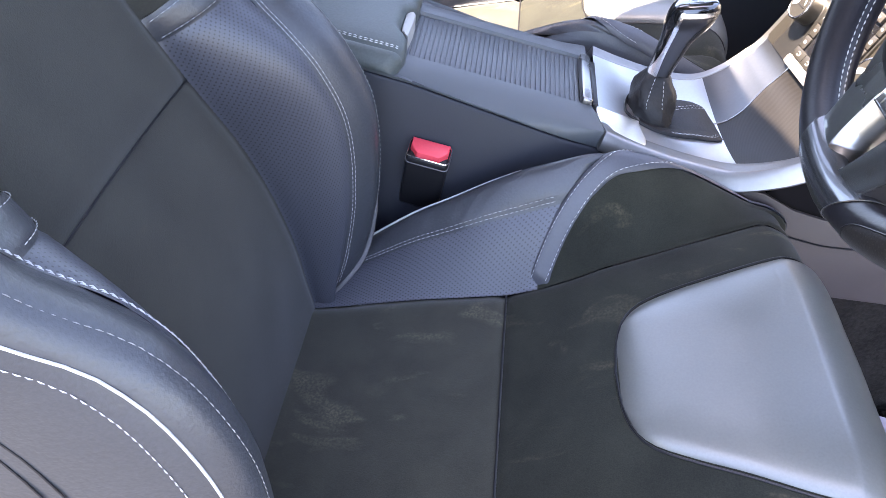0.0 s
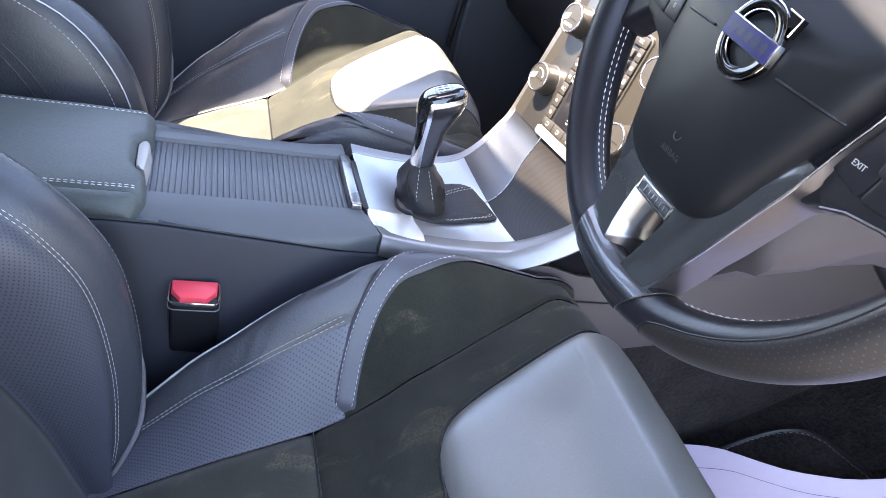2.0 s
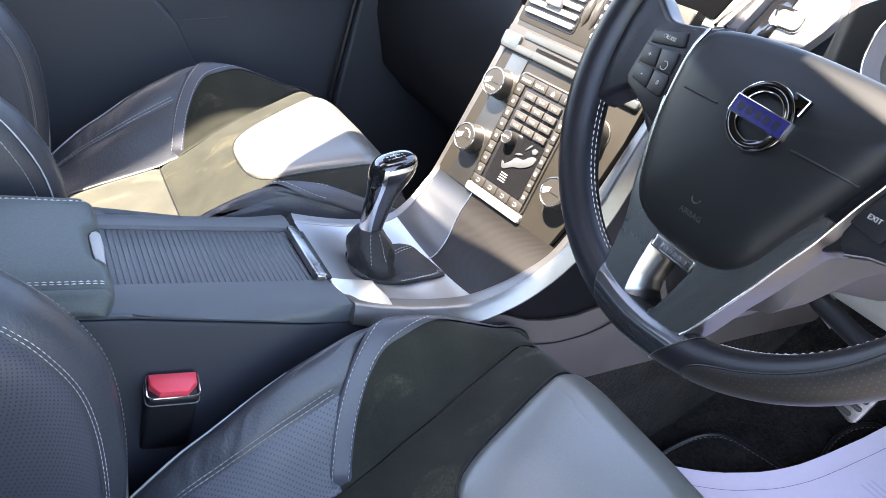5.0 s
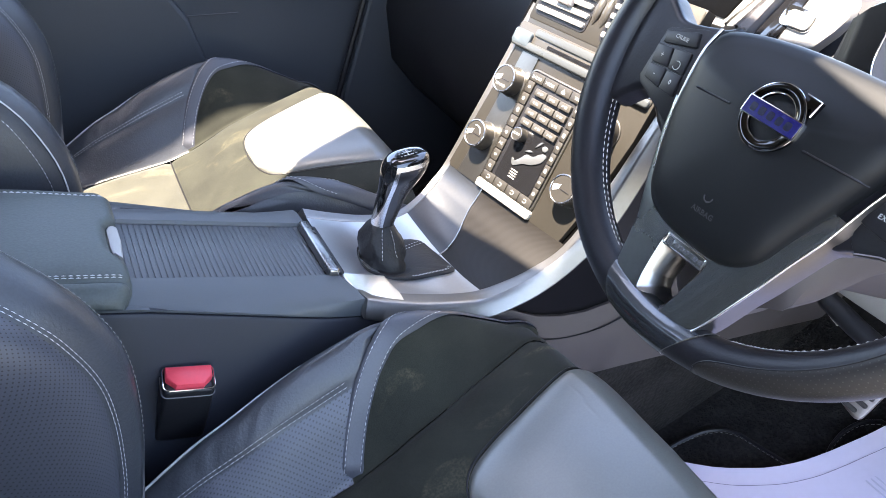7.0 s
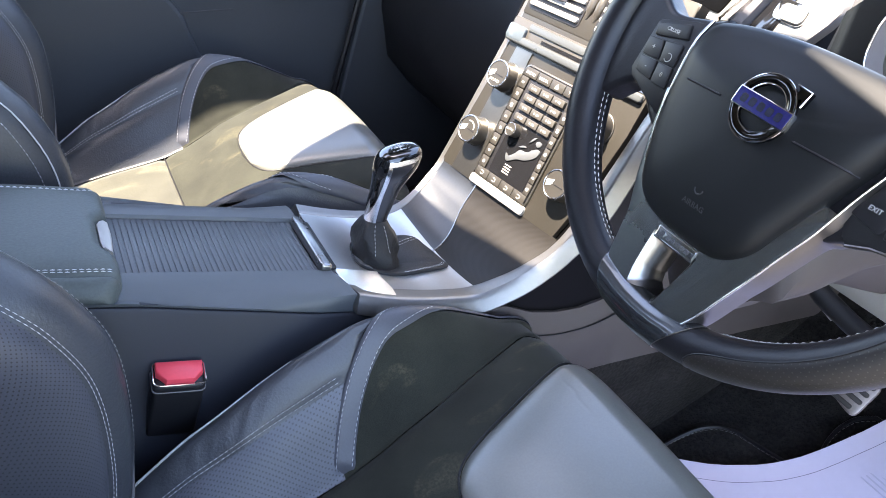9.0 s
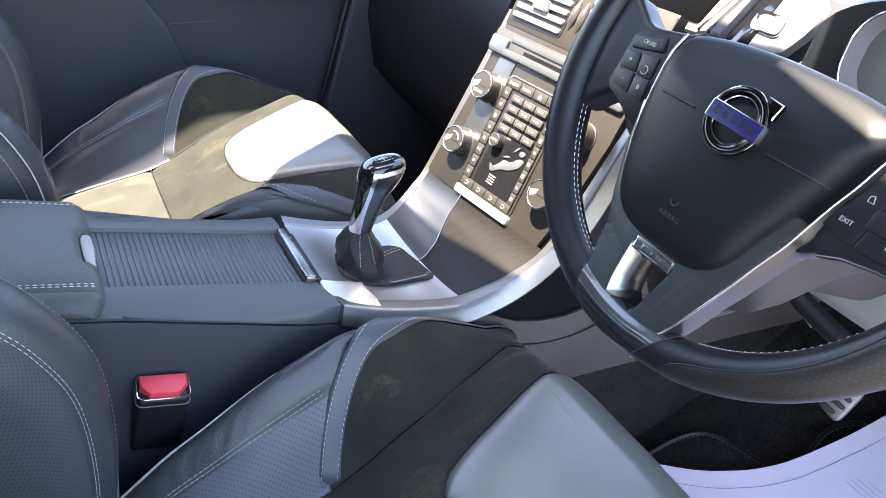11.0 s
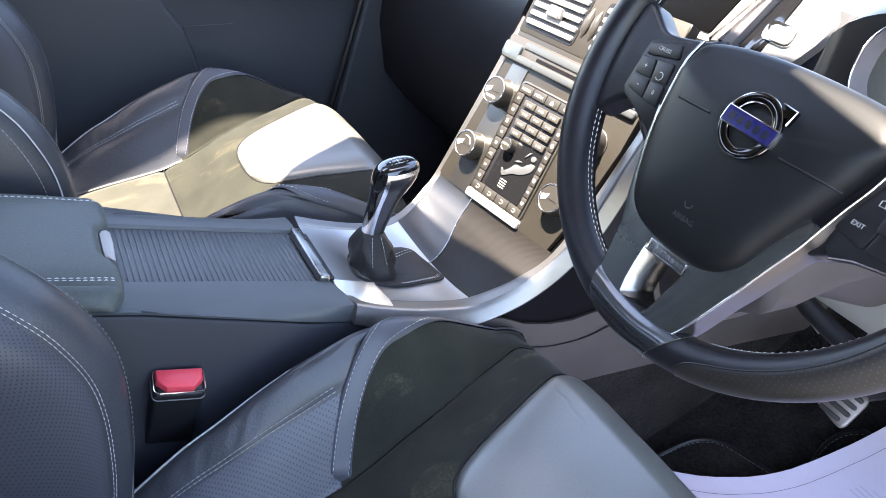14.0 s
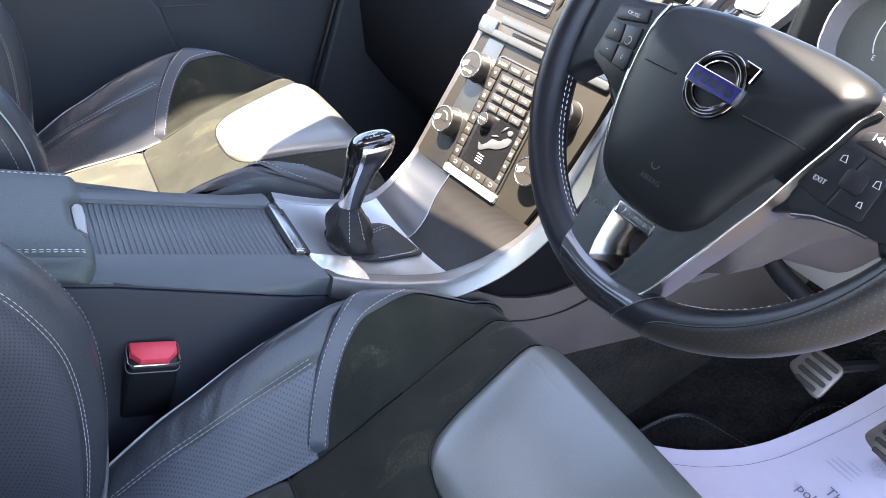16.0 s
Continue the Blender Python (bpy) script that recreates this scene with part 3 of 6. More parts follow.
def zone(f, g, e0, e1, q0, q1, ne, nq, groove=0.0022, width=0.005, lift=0.0, wrinkle=0.0, folds=False):
    """One sewn piece of a cover, sunk along its edges. e0, e1 may follow q; g = 0 spans both sides."""
    bm = bmesh.new()
    fe0 = e0 if callable(e0) else (lambda q: e0)
    fe1 = e1 if callable(e1) else (lambda q: e1)
    es, qs = spaced(0, 1, ne), spaced(q0, q1, nq)
    uvs = {}

    def at(k, q):
        gg, qq = (g, q) if g else ((1 if q >= 0 else -1), abs(q))
        e = fe0(qq) + (fe1(qq) - fe0(qq)) * k
        p = f(e, gg, qq)
        n = normal_of(f, e, gg, qq)
        scale = 0.07 if qq > 1 or not (q0 < 0 or g == 0) else 0.15
        d = min(k, 1 - k) * abs(fe1(qq) - fe0(qq))
        dq = min(q - q0, q1 - q) * (0.07 if g else 0.15)
        s = -groove * (math.exp(-(d / width) ** 2) + math.exp(-(dq / width) ** 2))
        if wrinkle:
            s += wrinkle * noise.noise(Vector((p.x * 22, p.y * 22, p.z * 22)) + Vector((g * 3, 0, 0)))
        if folds:
            for e0, lean, deep in ((-0.225, 0.020, 0.0012), (-0.195, 0.026, 0.0016), (-0.168, 0.016, 0.0014), (-0.150, 0.030, 0.0011), (-0.118, 0.022, 0.0014), (-0.104, 0.034, 0.0010)):
                s -= deep * math.exp(-((e - e0 - lean * (qq - 1.8) - 0.004 * math.sin(9 * qq + 40 * e0)) / 0.0035) ** 2) * math.exp(-((qq - 1.86) / 0.13) ** 2)
        uvs[k, q] = (e, q * 0.135)
        return p + n * (s + lift)
    return sheet(bm, at, es, qs, uv=lambda k, q: uvs[k, q])


def seam(f, g, pts, off=0.0, lift=0.0):
    """Places and normals for a row of stitches through (e, q) pairs."""
    out = []
    for (e0, q0), (e1, q1) in zip(pts, pts[1:]):
        for k in even(0, 1, 14)[:-1]:
            e, q = e0 + (e1 - e0) * k, q0 + (q1 - q0) * k
            gg, qq = (g, q) if g else ((1 if q >= 0 else -1), abs(q))
            n = normal_of(f, e, gg, qq)
            out.append((f(e, gg, qq) + n * lift, n))
    return out


def strip_mid(q):
    """Where the leather of the bolster gives way to suede."""
    return -0.033 + 0.040 * (q - 1) ** 1.6 + 0.25 * max(0.0, q - 1.92) + 6.0 * max(0.0, q - 2.2)


STRIP = [(-0.0360, 0.88), (-0.0285, 1.25), (-0.017, 1.5), (-0.002, 1.70), (0.016, 1.87), (0.038, 2.0), (0.068, 2.10), (0.105, 2.17), (0.15, 2.20), (0.20, 2.21), (0.25, 2.21)]


def strip_at(g, s, w, lift=0.0):
    """A point of the cross strip: s along its middle line, w metres to its side."""
    c = [[(i, p[j]) for i, p in enumerate(STRIP)] for j in (0, 1)]
    e, q = (sum(curve_at(k, s + d) for d in (-0.8, -0.4, 0, 0.4, 0.8)) / 5 for k in c)
    d = 0.6
    de, dq = curve_at(c[0], s + d) - curve_at(c[0], s - d), curve_at(c[1], s + d) - curve_at(c[1], s - d)
    te = (cushion_at(e + 0.002, g, q) - cushion_at(e - 0.002, g, q)) / 0.004
    tq = (cushion_at(e, g, q + 0.2) - cushion_at(e, g, q - 0.2)) / 0.4
    n = te.cross(tq).normalized() * g
    side = n.cross(te * de + tq * dq).normalized() * g
    a, b, cc = te.dot(te), te.dot(tq), tq.dot(tq)
    r0, r1 = te.dot(side), tq.dot(side)
    det = a * cc - b * b
    ee, qq = e + w * (r0 * cc - r1 * b) / det, q + w * (a * r1 - b * r0) / det
    nn = (n + normal_of(cushion_at, ee, g, qq)).normalized()
    return cushion_at(ee, g, qq) + nn * lift, nn


def strip_mesh(g):
    bm = bmesh.new()
    ss = even(0.34, len(STRIP) - 1.2, 70)

    def lift(s, w):
        k = min(1.0, (s - 0.34) / 0.25)
        return 0.0024 * (1 - (w / 0.0112) ** 6) * k - 0.0012 - 0.0025 * (1 - k) + 0.0030 * min(1.0, max(0.0, (s - 2.8) / 1.5))
    sheet(bm, lambda s, w: strip_at(g, s, w, lift(s, w))[0], ss, spaced(-0.0112, 0.0112, 14))
    return bm


def build_seat():
    seat = thing("sports_seat", "black leather and suede sports seat with pale contrast stitching", "car seat", "front seats")
    cushion = part("cushion", zone(cushion_at, 0, -0.33, -0.062, -1, 1, 40, 30, groove=0.0036, width=0.006, wrinkle=0.0012), SUEDE_WORN, seat, "dark suede seat cushion with rubbed patches")
    part("front_cushion", zone(cushion_at, 0, -0.062, 0.36, -1, 1, 60, 30, groove=0.0034), SUEDE, seat, "dark suede thigh support")
    # smooth leather panel let into the thigh support
    HW = [(0.028, 0.0), (0.030, 0.030), (0.036, 0.056), (0.048, 0.074), (0.068, 0.086), (0.10, 0.099), (0.19, 0.130), (0.34, 0.138)]
    bm = bmesh.new()
    es = [0.028, 0.0285, 0.0295, 0.031, 0.033, 0.036, 0.040, 0.045, 0.052] + even(0.060, 0.34, 30)

    def panel(e, k):
        v = curve_at(HW, e) * k
        w = curve_at(W_MID, min(e, LIP))
        g, q = (1 if v >= 0 else -1), min(1, abs(v) / w)
        edge = min(curve_at(HW, e) * (1 - abs(k)), e - 0.028)
        n = normal_of(cushion_at, e, g, q)
        fold = 0.0004 * math.exp(-((e - 0.166 - 0.012 * (k - 0.62) - 0.0012 * math.sin(30 * k)) / 0.0013) ** 2) * math.exp(-((k - 0.62) / 0.22) ** 4)
        soft = 0.0010 * noise.noise(Vector((e * 16, v * 16, 3.0)))
        return cushion_at(e, g, q) + n * (-0.003 + 0.0085 * (1 - math.exp(-edge / 0.006)) + 0.0035 * math.sin(min(1, edge / 0.05) * math.pi / 2) - fold + soft * min(1, edge / 0.03))
    sheet(bm, panel, [0.028, 0.0285, 0.0295, 0.031, 0.033, 0.036, 0.040, 0.045, 0.052] + even(0.060, 0.145, 18) + even(0.1462, 0.186, 34) + even(0.190, 0.34, 30), spaced(-1, 1, 60))
    lp = part("leather_panel", bm, LEATHER_PANEL, seat, "smooth grey-black leather panel")
    bm = bmesh.new()

    def on_cushion(e, k):
        v = (curve_at(HW, e) + 0.0006) * k
        g, q = (1 if v >= 0 else -1), min(1, abs(v) / curve_at(W_MID, min(e, LIP)))
        return cushion_at(e, g, q) + normal_of(cushion_at, e, g, max(q, 0.02)) * 0.0002
    rim_line = [on_cushion(e, -1) for e in es[:0:-1]] + [on_cushion(0.0278, k) for k in even(-0.9, 0.9, 8)] + [on_cushion(e, 1) for e in es[1:]]
    tube(bm, rim_line, 0.0011, 6)
    part("panel_seam", bm, BLACK, lp, "dark seam round the panel")
    bm = bmesh.new()
    tube(bm, [cushion_at(-0.062, 1 if q >= 0 else -1, abs(q)) + normal_of(cushion_at, -0.062, 1, abs(q) if abs(q) > 0.02 else 0.02) * -0.0024 for q in even(-1, 1, 30)], 0.0012, 6)
    part("cushion_seam", bm, BLACK, seat, "dark seam across the cushion")
    for g in (1, -1):
        bol = part("cushion_bolster", zone(cushion_at, g, -0.28, lambda q: min(0.33, strip_mid(q)), 1.62, 3, 90, 26, wrinkle=0.0016, folds=True), LEATHER, seat, "black leather side bolster")
        part("perforated_panel", zone(cushion_at, g, -0.29, strip_mid, 1, 1.62, 34, 14), LEATHER_PERF, bol, "perforated leather panel")
        part("cross_strip", strip_mesh(g), LEATHER_PERF_PLAIN, bol)
        part("suede_end", zone(cushion_at, g, lambda q: min(0.328, strip_mid(q)), 0.33, 1, 2.26, 44, 34), SUEDE, bol, "dark suede front of the bolster")
        bm = bmesh.new()
        for d in (0.030, 0.068):
            stitches(bm, seam(cushion_at, g, [(-0.285, 1.62 + d), (-0.15, 1.62 + d), (strip_mid(1.62) - 0.003, 1.62 + d)], lift=0.0003))
        for w in (-0.0078, 0.0078):
            stitches(bm, [strip_at(g, s, w, 0.0011 + 0.0030 * min(1.0, max(0.0, (s - 2.8) / 1.5))) for s in even(0.50, 6.4, 80)])
        part("stitching", bm, THREAD, bol, "pale grey thread")
        bm = bmesh.new()
        tube(bm, [cushion_at(e, g, 2.12) + normal_of(cushion_at, e, g, 2.12) * 0.0010 for e in even(-0.26, -0.065, 30)], lambda k: 0.0013 * min(1.0, 1.5 - 1.3 * k), 6)
        part("piping", bm, PIPING, bol, "pale piping")
        bm = bmesh.new()
        tube(bm, [cushion_at(e, g, 2.235) + normal_of(cushion_at, e, g, 2.235) * 0.0012 for e in even(0.085, 0.19, 20)], 0.0009, 6)
        part("edge_cord", bm, PIPING, bol)
    # backrest
    back = part("backrest", zone(back_at, 0, -0.05, 0.295, -1, 1, 30, 26, wrinkle=0.0008), SUEDE_PLAIN, seat, "dark suede backrest")
    part("upper_backrest", zone(back_at, 0, 0.295, 0.64, -1, 1, 30, 26), SUEDE_PLAIN, back)
    bm = bmesh.new()
    tube(bm, [back_at(0.295, 1 if q >= 0 else -1, abs(q)) - BACK_N * 0.0012 for q in even(-1, 1, 30)], 0.0010, 6)
    part("backrest_seam", bm, BLACK, back, "dark seam across the backrest")
    for g in (1, -1):
        bol = part("back_bolster", zone(back_at, g, -0.05, 0.64, 1.72, 3, 40, 18, wrinkle=0.0012), LEATHER, seat, "black leather backrest bolster")
        part("perforated_panel", zone(back_at, g, -0.05, lambda q: 0.333 + 0.02 * (q - 1), 1, 1.72, 36, 16), BACK_PERF, bol, "perforated leather panel")
        part("cross_strip", zone(back_at, g, lambda q: 0.333 + 0.02 * (q - 1), lambda q: 0.355 + 0.03 * (q - 1), 1, 1.72, 10, 14, groove=0.0016, width=0.003), LEATHER, bol)
        part("suede_end", zone(back_at, g, lambda q: 0.355 + 0.03 * (q - 1), 0.64, 1, 1.72, 26, 14), SUEDE_PLAIN, bol)
        bm = bmesh.new()
        for d in (0.012, 0.030):
            stitches(bm, seam(back_at, g, [(0.02, 1.72 + d), (0.1, 1.72 + d), (0.2, 1.72 + d), (0.34, 1.72 + d), (0.60, 1.72 + d)], lift=0.0004))
        for a, sl, d in ((0.333, 0.02, 0.0035), (0.355, 0.03, -0.0035)):
            stitches(bm, seam(back_at, g, [(a + d + sl * k, 1 + k) for k in (0.03, 0.3, 0.68)], lift=0.0004))
        stitches(bm, seam(back_at, g, [(0.02, 2.37), (0.2, 2.37), (0.4, 2.37), (0.60, 2.37)], lift=0.0003), r=0.0005)
        part("stitching", bm, THREAD, bol, "pale grey thread")
        bm = bmesh.new()
        stitches(bm, seam(back_at, g, [(0.02, 2.03), (0.2, 2.03), (0.4, 2.03), (0.60, 2.03)], lift=0.0003), r=0.0004)
        part("stitching", bm, THREAD_DIM, bol, "grey thread")
        for q in (2.62, 2.66):
            bm = bmesh.new()
            tube(bm, [back_at(h, g, q) + normal_of(back_at, h, g, q) * 0.0002 for h in even(0.0, 0.60, 40)], 0.0007, 5)
            part("dark_seam", bm, BLACK, bol)
        bm = bmesh.new()
        tube(bm, [back_at(h, g, 2.27) + normal_of(back_at, h, g, 2.27) * 0.0007 for h in even(0.03, 0.60, 40)], 0.0009, 6)
        part("piping", bm, PIPING, bol, "pale piping")
        bm = bmesh.new()
        hem = [(0.105, 2.22), (0.080, 2.14), (0.055, 2.08), (0.035, 2.0), (0.020, 1.86), (0.005, 1.70), (-0.010, 1.50), (-0.020, 1.30)]
        tube(bm, [back_at(h, g, q) + normal_of(back_at, h, g, q) * 0.001 for h, q in [(curve_at([(i, p[0]) for i, p in enumerate(hem)], s), curve_at([(i, p[1]) for i, p in enumerate(hem)], s)) for s in even(0, 7, 40)]], lambda k: 0.0036 * min(1.0, 4 * k + 0.3) * (1 - 0.5 * k), 8)
        part("hem", bm, PLASTIC_GREY, bol, "grey hem below the bolster")
    bm = bmesh.new()
    rings = []
    for h in even(-0.06, 0.64, 24):
        hw = curve_at(H_SV, max(0, h)) + 0.075
        o = BACK_O + BACK_U * h
        rings.append([o + BACK_N * p + Vector((0, v, 0)) for v, p in ((-hw, -0.03), (-hw + 0.004, -0.09), (-hw + 0.03, -0.12), (hw - 0.03, -0.12), (hw - 0.004, -0.09), (hw, -0.03))])
    loft(bm, rings)
    part("back_shell", bm, PLASTIC, seat, "black seat back shell")
    bm = bmesh.new()
    box(bm, (-0.04, 0, 0.165), (0.40, 0.44, 0.10), 0.03)
    box(bm, (-0.06, 0.19, 0.065), (0.46, 0.035, 0.09), 0.008)
    box(bm, (-0.06, -0.19, 0.065), (0.46, 0.035, 0.09), 0.008)
    part("seat_base", bm, BLACK, seat, "black seat frame on rails")
    return seat


DRIVER_Y, PASSENGER_Y = -0.357, 0.365
driver_seat = build_seat()
driver_seat.matrix_basis = pose(0, DRIVER_Y, 0)
passenger_seat = copy_thing(driver_seat, pose(-0.008, PASSENGER_Y, 0.010))
tagged(passenger_seat, "sunlit black leather and suede sports seat beside the console")
for bolster in passenger_seat.children:
    for piece in bolster.children:
        if bolster.name.startswith("cushion_bolster") and piece.name.startswith("perforated_panel"):
            piece.data = piece.data.copy()
            piece.data.materials[0] = LEATHER
            piece.name = "side_panel"
            piece["label"] = "smooth black leather panel"


# ---- seat belt buckle ----
buckle = thing("seat_belt_buckle", "black seat belt buckle with a red release button", "belt buckle", at=frame_of((-0.163, -0.118, 0.405), (0.96, -0.06, -0.10), (0.05, 0.96, 0.25)))
bm = bmesh.new()
box(bm, (0, 0, -0.045), (0.046, 0.026, 0.084), 0.005, 3)
part("housing", bm, BLACK, buckle)
bm = bmesh.new()
prism(bm, [(-0.0205, 0.0105), (0.0205, 0.0105), (0.0205, -0.0015), (0.012, -0.0105), (-0.012, -0.0105), (-0.0205, -0.0015)], -0.004, 0.0045, bevel=0.0025)
part("release_button", bm, RED, buckle, "red release button")
bm = bmesh.new()
tube(bm, [Vector((x, y, -0.001)) for x, y in rrect(0.0455, 0.0255, 0.005)], 0.0008, 6, closed=True)
part("bezel", bm, CHROME, buckle, "thin bright rim")
bm = bmesh.new()
tube(bm, [Vector((x, y, -0.0115)) for x, y in rrect(0.0465, 0.0265, 0.005)], 0.0007, 6, closed=True)
part("housing_joint", bm, PLASTIC_GREY, buckle)
bm = bmesh.new()
box(bm, (0, 0, -0.12), (0.03, 0.012, 0.12), 0.004)
part("stalk", bm, BLACK, buckle)


# ---- centre console ----
def top_z(x):
    return 0.450 - 0.14 * x


console = thing("centre_console", "black centre console with a ribbed roller shutter", "centre console")


def console_ring(x, lower):
    t = top_z(x)
    d = t - 0.0255 + 0.095 * min(0.0, max(-0.2, x)) * -1
    up = 0.006 * max(0.0, 1 + x / 0.05)
    if lower:
        half = [(-0.118, 0.03), (-0.108, 0.25), (-0.1015, d - 0.004), (-0.099, d - 0.0008), (-0.094, d - 0.0004)]
    else:
        half = [(-0.094, d - 0.0004), (-0.098, d + 0.0006), (-0.0985, d + 0.003), (-0.095, t - 0.011 + up), (-0.082, t - 0.003 + 0.3 * up), (-0.066, t), (-0.0545, t), (-0.0525, t - 0.002), (-0.052, t - 0.0055)]
    fwd = 0.0165 * max(0.0, 1 + x / 0.03)
    return [Vector((x + fwd * max(0.0, -y - 0.050) / 0.048, y, z)) for y, z in half] + [Vector((x, -y, z)) for y, z in half[::-1]]


bm = bmesh.new()
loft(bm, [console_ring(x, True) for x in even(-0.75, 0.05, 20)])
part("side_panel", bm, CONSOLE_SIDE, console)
bm = bmesh.new()
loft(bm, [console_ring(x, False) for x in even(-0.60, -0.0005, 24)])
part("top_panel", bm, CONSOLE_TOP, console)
shutter = new("roller_shutter")
shutter.parent = console
shutter["label"] = "dark grey ribbed roller shutter"
bm = bmesh.new()
PITCH = 0.0056
prism(bm, rrect(PITCH * 0.985, 0.1035, 0.0004, n=1), -0.004, 0.0010, bevel=0.0006, seg=2)
me = bpy.data.meshes.new("slat")
bm.to_mesh(me)
bm.free()
me.materials.append(SHUTTER)
me.shade_smooth()
for i in range(35):
    x = -0.2035 + PITCH * i
    s = new("slat", me)
    s.parent = shutter
    s.matrix_basis = Matrix.Translation((x, 0, top_z(x) - 0.0045)) @ pose(0, 0, 0, 0, math.degrees(math.atan(0.14)), 0)
CM = frame_of((0, 0, 0.45), (1, 0, -0.14), (0, 1, 0))
bm = bmesh.new()
box(bm, (-0.0045, -0.004, 0.002), (0.0125, 0.104, 0.011), 0.003, 3, CM)
part("shutter_handle", bm, ALU, shutter, "satin metal grip bar")

# padded armrest lid over the bin
lid = new("armrest")
lid.parent = console
lid["label"] = "padded black leather armrest lid"
ARM = [(0.0, 0.0205), (0.03, 0.0202), (0.055, 0.0188), (0.068, 0.0170), (0.075, 0.0150), (0.0785, 0.0122), (0.080, 0.0112), (0.0815, 0.0128), (0.0875, 0.0115), (0.0935, 0.0055), (0.0965, -0.002), (0.0950, -0.010)]


def arm_front(y):
    notch = 0.0115 * (1 / (1 + math.exp(-(y + 0.043) / 0.0035)) - 1 / (1 + math.exp(-(y - 0.019) / 0.0025)))
    return -0.2015 - notch - 0.011 * (max(0, abs(y) - 0.074) / 0.022) ** 1.5


def arm_at(s, k):
    """A point of the lid: k across it, s along it and over its rounded front edge."""
    i = abs(k) * (len(ARM) - 1)
    y = math.copysign(curve_at([(j, p[0]) for j, p in enumerate(ARM)], i), k)
    h = curve_at([(j, p[1]) for j, p in enumerate(ARM)], i)
    xf = arm_front(y) - 0.010
    if s <= 1:
        x, d = -0.60 + (xf + 0.60) * s, 0.0
    else:
        a = min(1.0, s - 1) * math.pi / 2
        x, d = xf + 0.010 * math.sin(a), 0.010 * (1 - math.cos(a)) + max(0, s - 2) * 0.014
    p = Vector((x, y, top_z(x) + h - d))
    return p + Vector((0, 0, 0.0012 * noise.noise(p * 16)))


bm = bmesh.new()
sheet(bm, arm_at, even(0, 0.85, 14) + even(0.87, 1.0, 10) + even(1.1, 2.0, 10) + [2.5, 3.0], even(-1, 1, 110))
part("pad", bm, ARM_LEATHER, lid)
for g in (-1, 1):
    bm = bmesh.new()
    for k in (0.335, 0.372):
        ks = g * k
        i = k * (len(ARM) - 1)
        stitches(bm, [(arm_at(s, ks), Vector((0, g * 0.25, 0.97))) for s in even(0.55, 1.0, 60) + [1.3]], r=0.0006)
    part("stitching", bm, THREAD, lid)
bm = bmesh.new()
prism(bm, [(-0.041, -0.2035), (-0.034, -0.2115), (-0.022, -0.2125), (0.010, -0.2125), (0.016, -0.2095), (0.017, -0.2050), (0.012, -0.2020), (-0.010, -0.2015)], -0.006, 0.0145, Matrix.Translation((0, 0, top_z(-0.207))) @ Matrix(((0, 1, 0, 0), (1, 0, 0, 0), (0, 0, 1, 0), (0, 0, 0, 1))), bevel=0.0025)
bmesh.ops.recalc_face_normals(bm, faces=bm.faces[:])
part("latch_tab", bm, PLASTIC_PALE, lid, "pale latch tab")

# metal surround: a ridge on either side that sweeps from the console up the edges of the stack, which faces the driver a little
RIDGE_R = [(0.016, -0.098, 0.4465), (0.045, -0.0985, 0.4380), (0.085, -0.099, 0.4290), (0.125, -0.0995, 0.4235), (0.157, -0.100, 0.4218), (0.190, -0.102, 0.4320), (0.218, -0.106, 0.4495), (0.246, -0.113, 0.480), (0.277, -0.1195, 0.530), (0.3106, -0.1208, 0.617), (0.341, -0.121, 0.690)]
INNER_R = [(0.012, -0.076, 0.4460), (0.045, -0.076, 0.4365), (0.085, -0.077, 0.4275), (0.125, -0.078, 0.4215), (0.160, -0.079, 0.4200), (0.192, -0.082, 0.4290), (0.220, -0.088, 0.4455), (0.2515, -0.097, 0.4770), (0.2784, -0.1035, 0.535), (0.3119, -0.1080, 0.620), (0.343, -0.108, 0.690)]
RIDGE_L = [(0.010, 0.092, 0.4475), (0.045, 0.0925, 0.4380), (0.085, 0.094, 0.4295), (0.122, 0.098, 0.4250), (0.150, 0.104, 0.4270), (0.176, 0.113, 0.4390), (0.198, 0.122, 0.4560), (0.2163, 0.1275, 0.4770), (0.2480, 0.1275, 0.5530), (0.2787, 0.1270, 0.6300), (0.302, 0.126, 0.690)]
INNER_L = [(0.010, 0.076, 0.4455), (0.045, 0.077, 0.4365), (0.085, 0.080, 0.4285), (0.120, 0.086, 0.4240), (0.148, 0.093, 0.4255), (0.175, 0.103, 0.4370), (0.198, 0.112, 0.4540), (0.2180, 0.1195, 0.4770), (0.2495, 0.1195, 0.5530), (0.2800, 0.1190, 0.6300), (0.3030, 0.118, 0.690)]


def along(path, s):
    return Vector([curve_at([(j, p[c]) for j, p in enumerate(path)], s) for c in range(3)])


def rise(path, s):
    """The upward normal of a path in its upright plane."""
    d = (along(path, min(10, s + 0.1)) - along(path, max(0, s - 0.1))).normalized()
    return Vector((-d.z, 0, d.x)).normalized()


def tray(s, q):
    """A point of the sunk surface between the ridges: q from 0 on the driver's side to 1 on the passenger's."""
    p = along(INNER_R, s).lerp(along(INNER_L, s), q)
    n = rise(INNER_R, s).lerp(rise(INNER_L, s), q).normalized()
    b = 1 - (2 * q - 1) ** 2
    return p - n * (0.0015 + b * (0.012 * math.exp(-((s - 2.1) / 1.1) ** 2) + 0.0105 * math.exp(-((s - 4.5) / 1.2) ** 2)))


TRAY = [tray(s, q) for s in even(0, 6, 60) for q in even(0, 1, 30)]


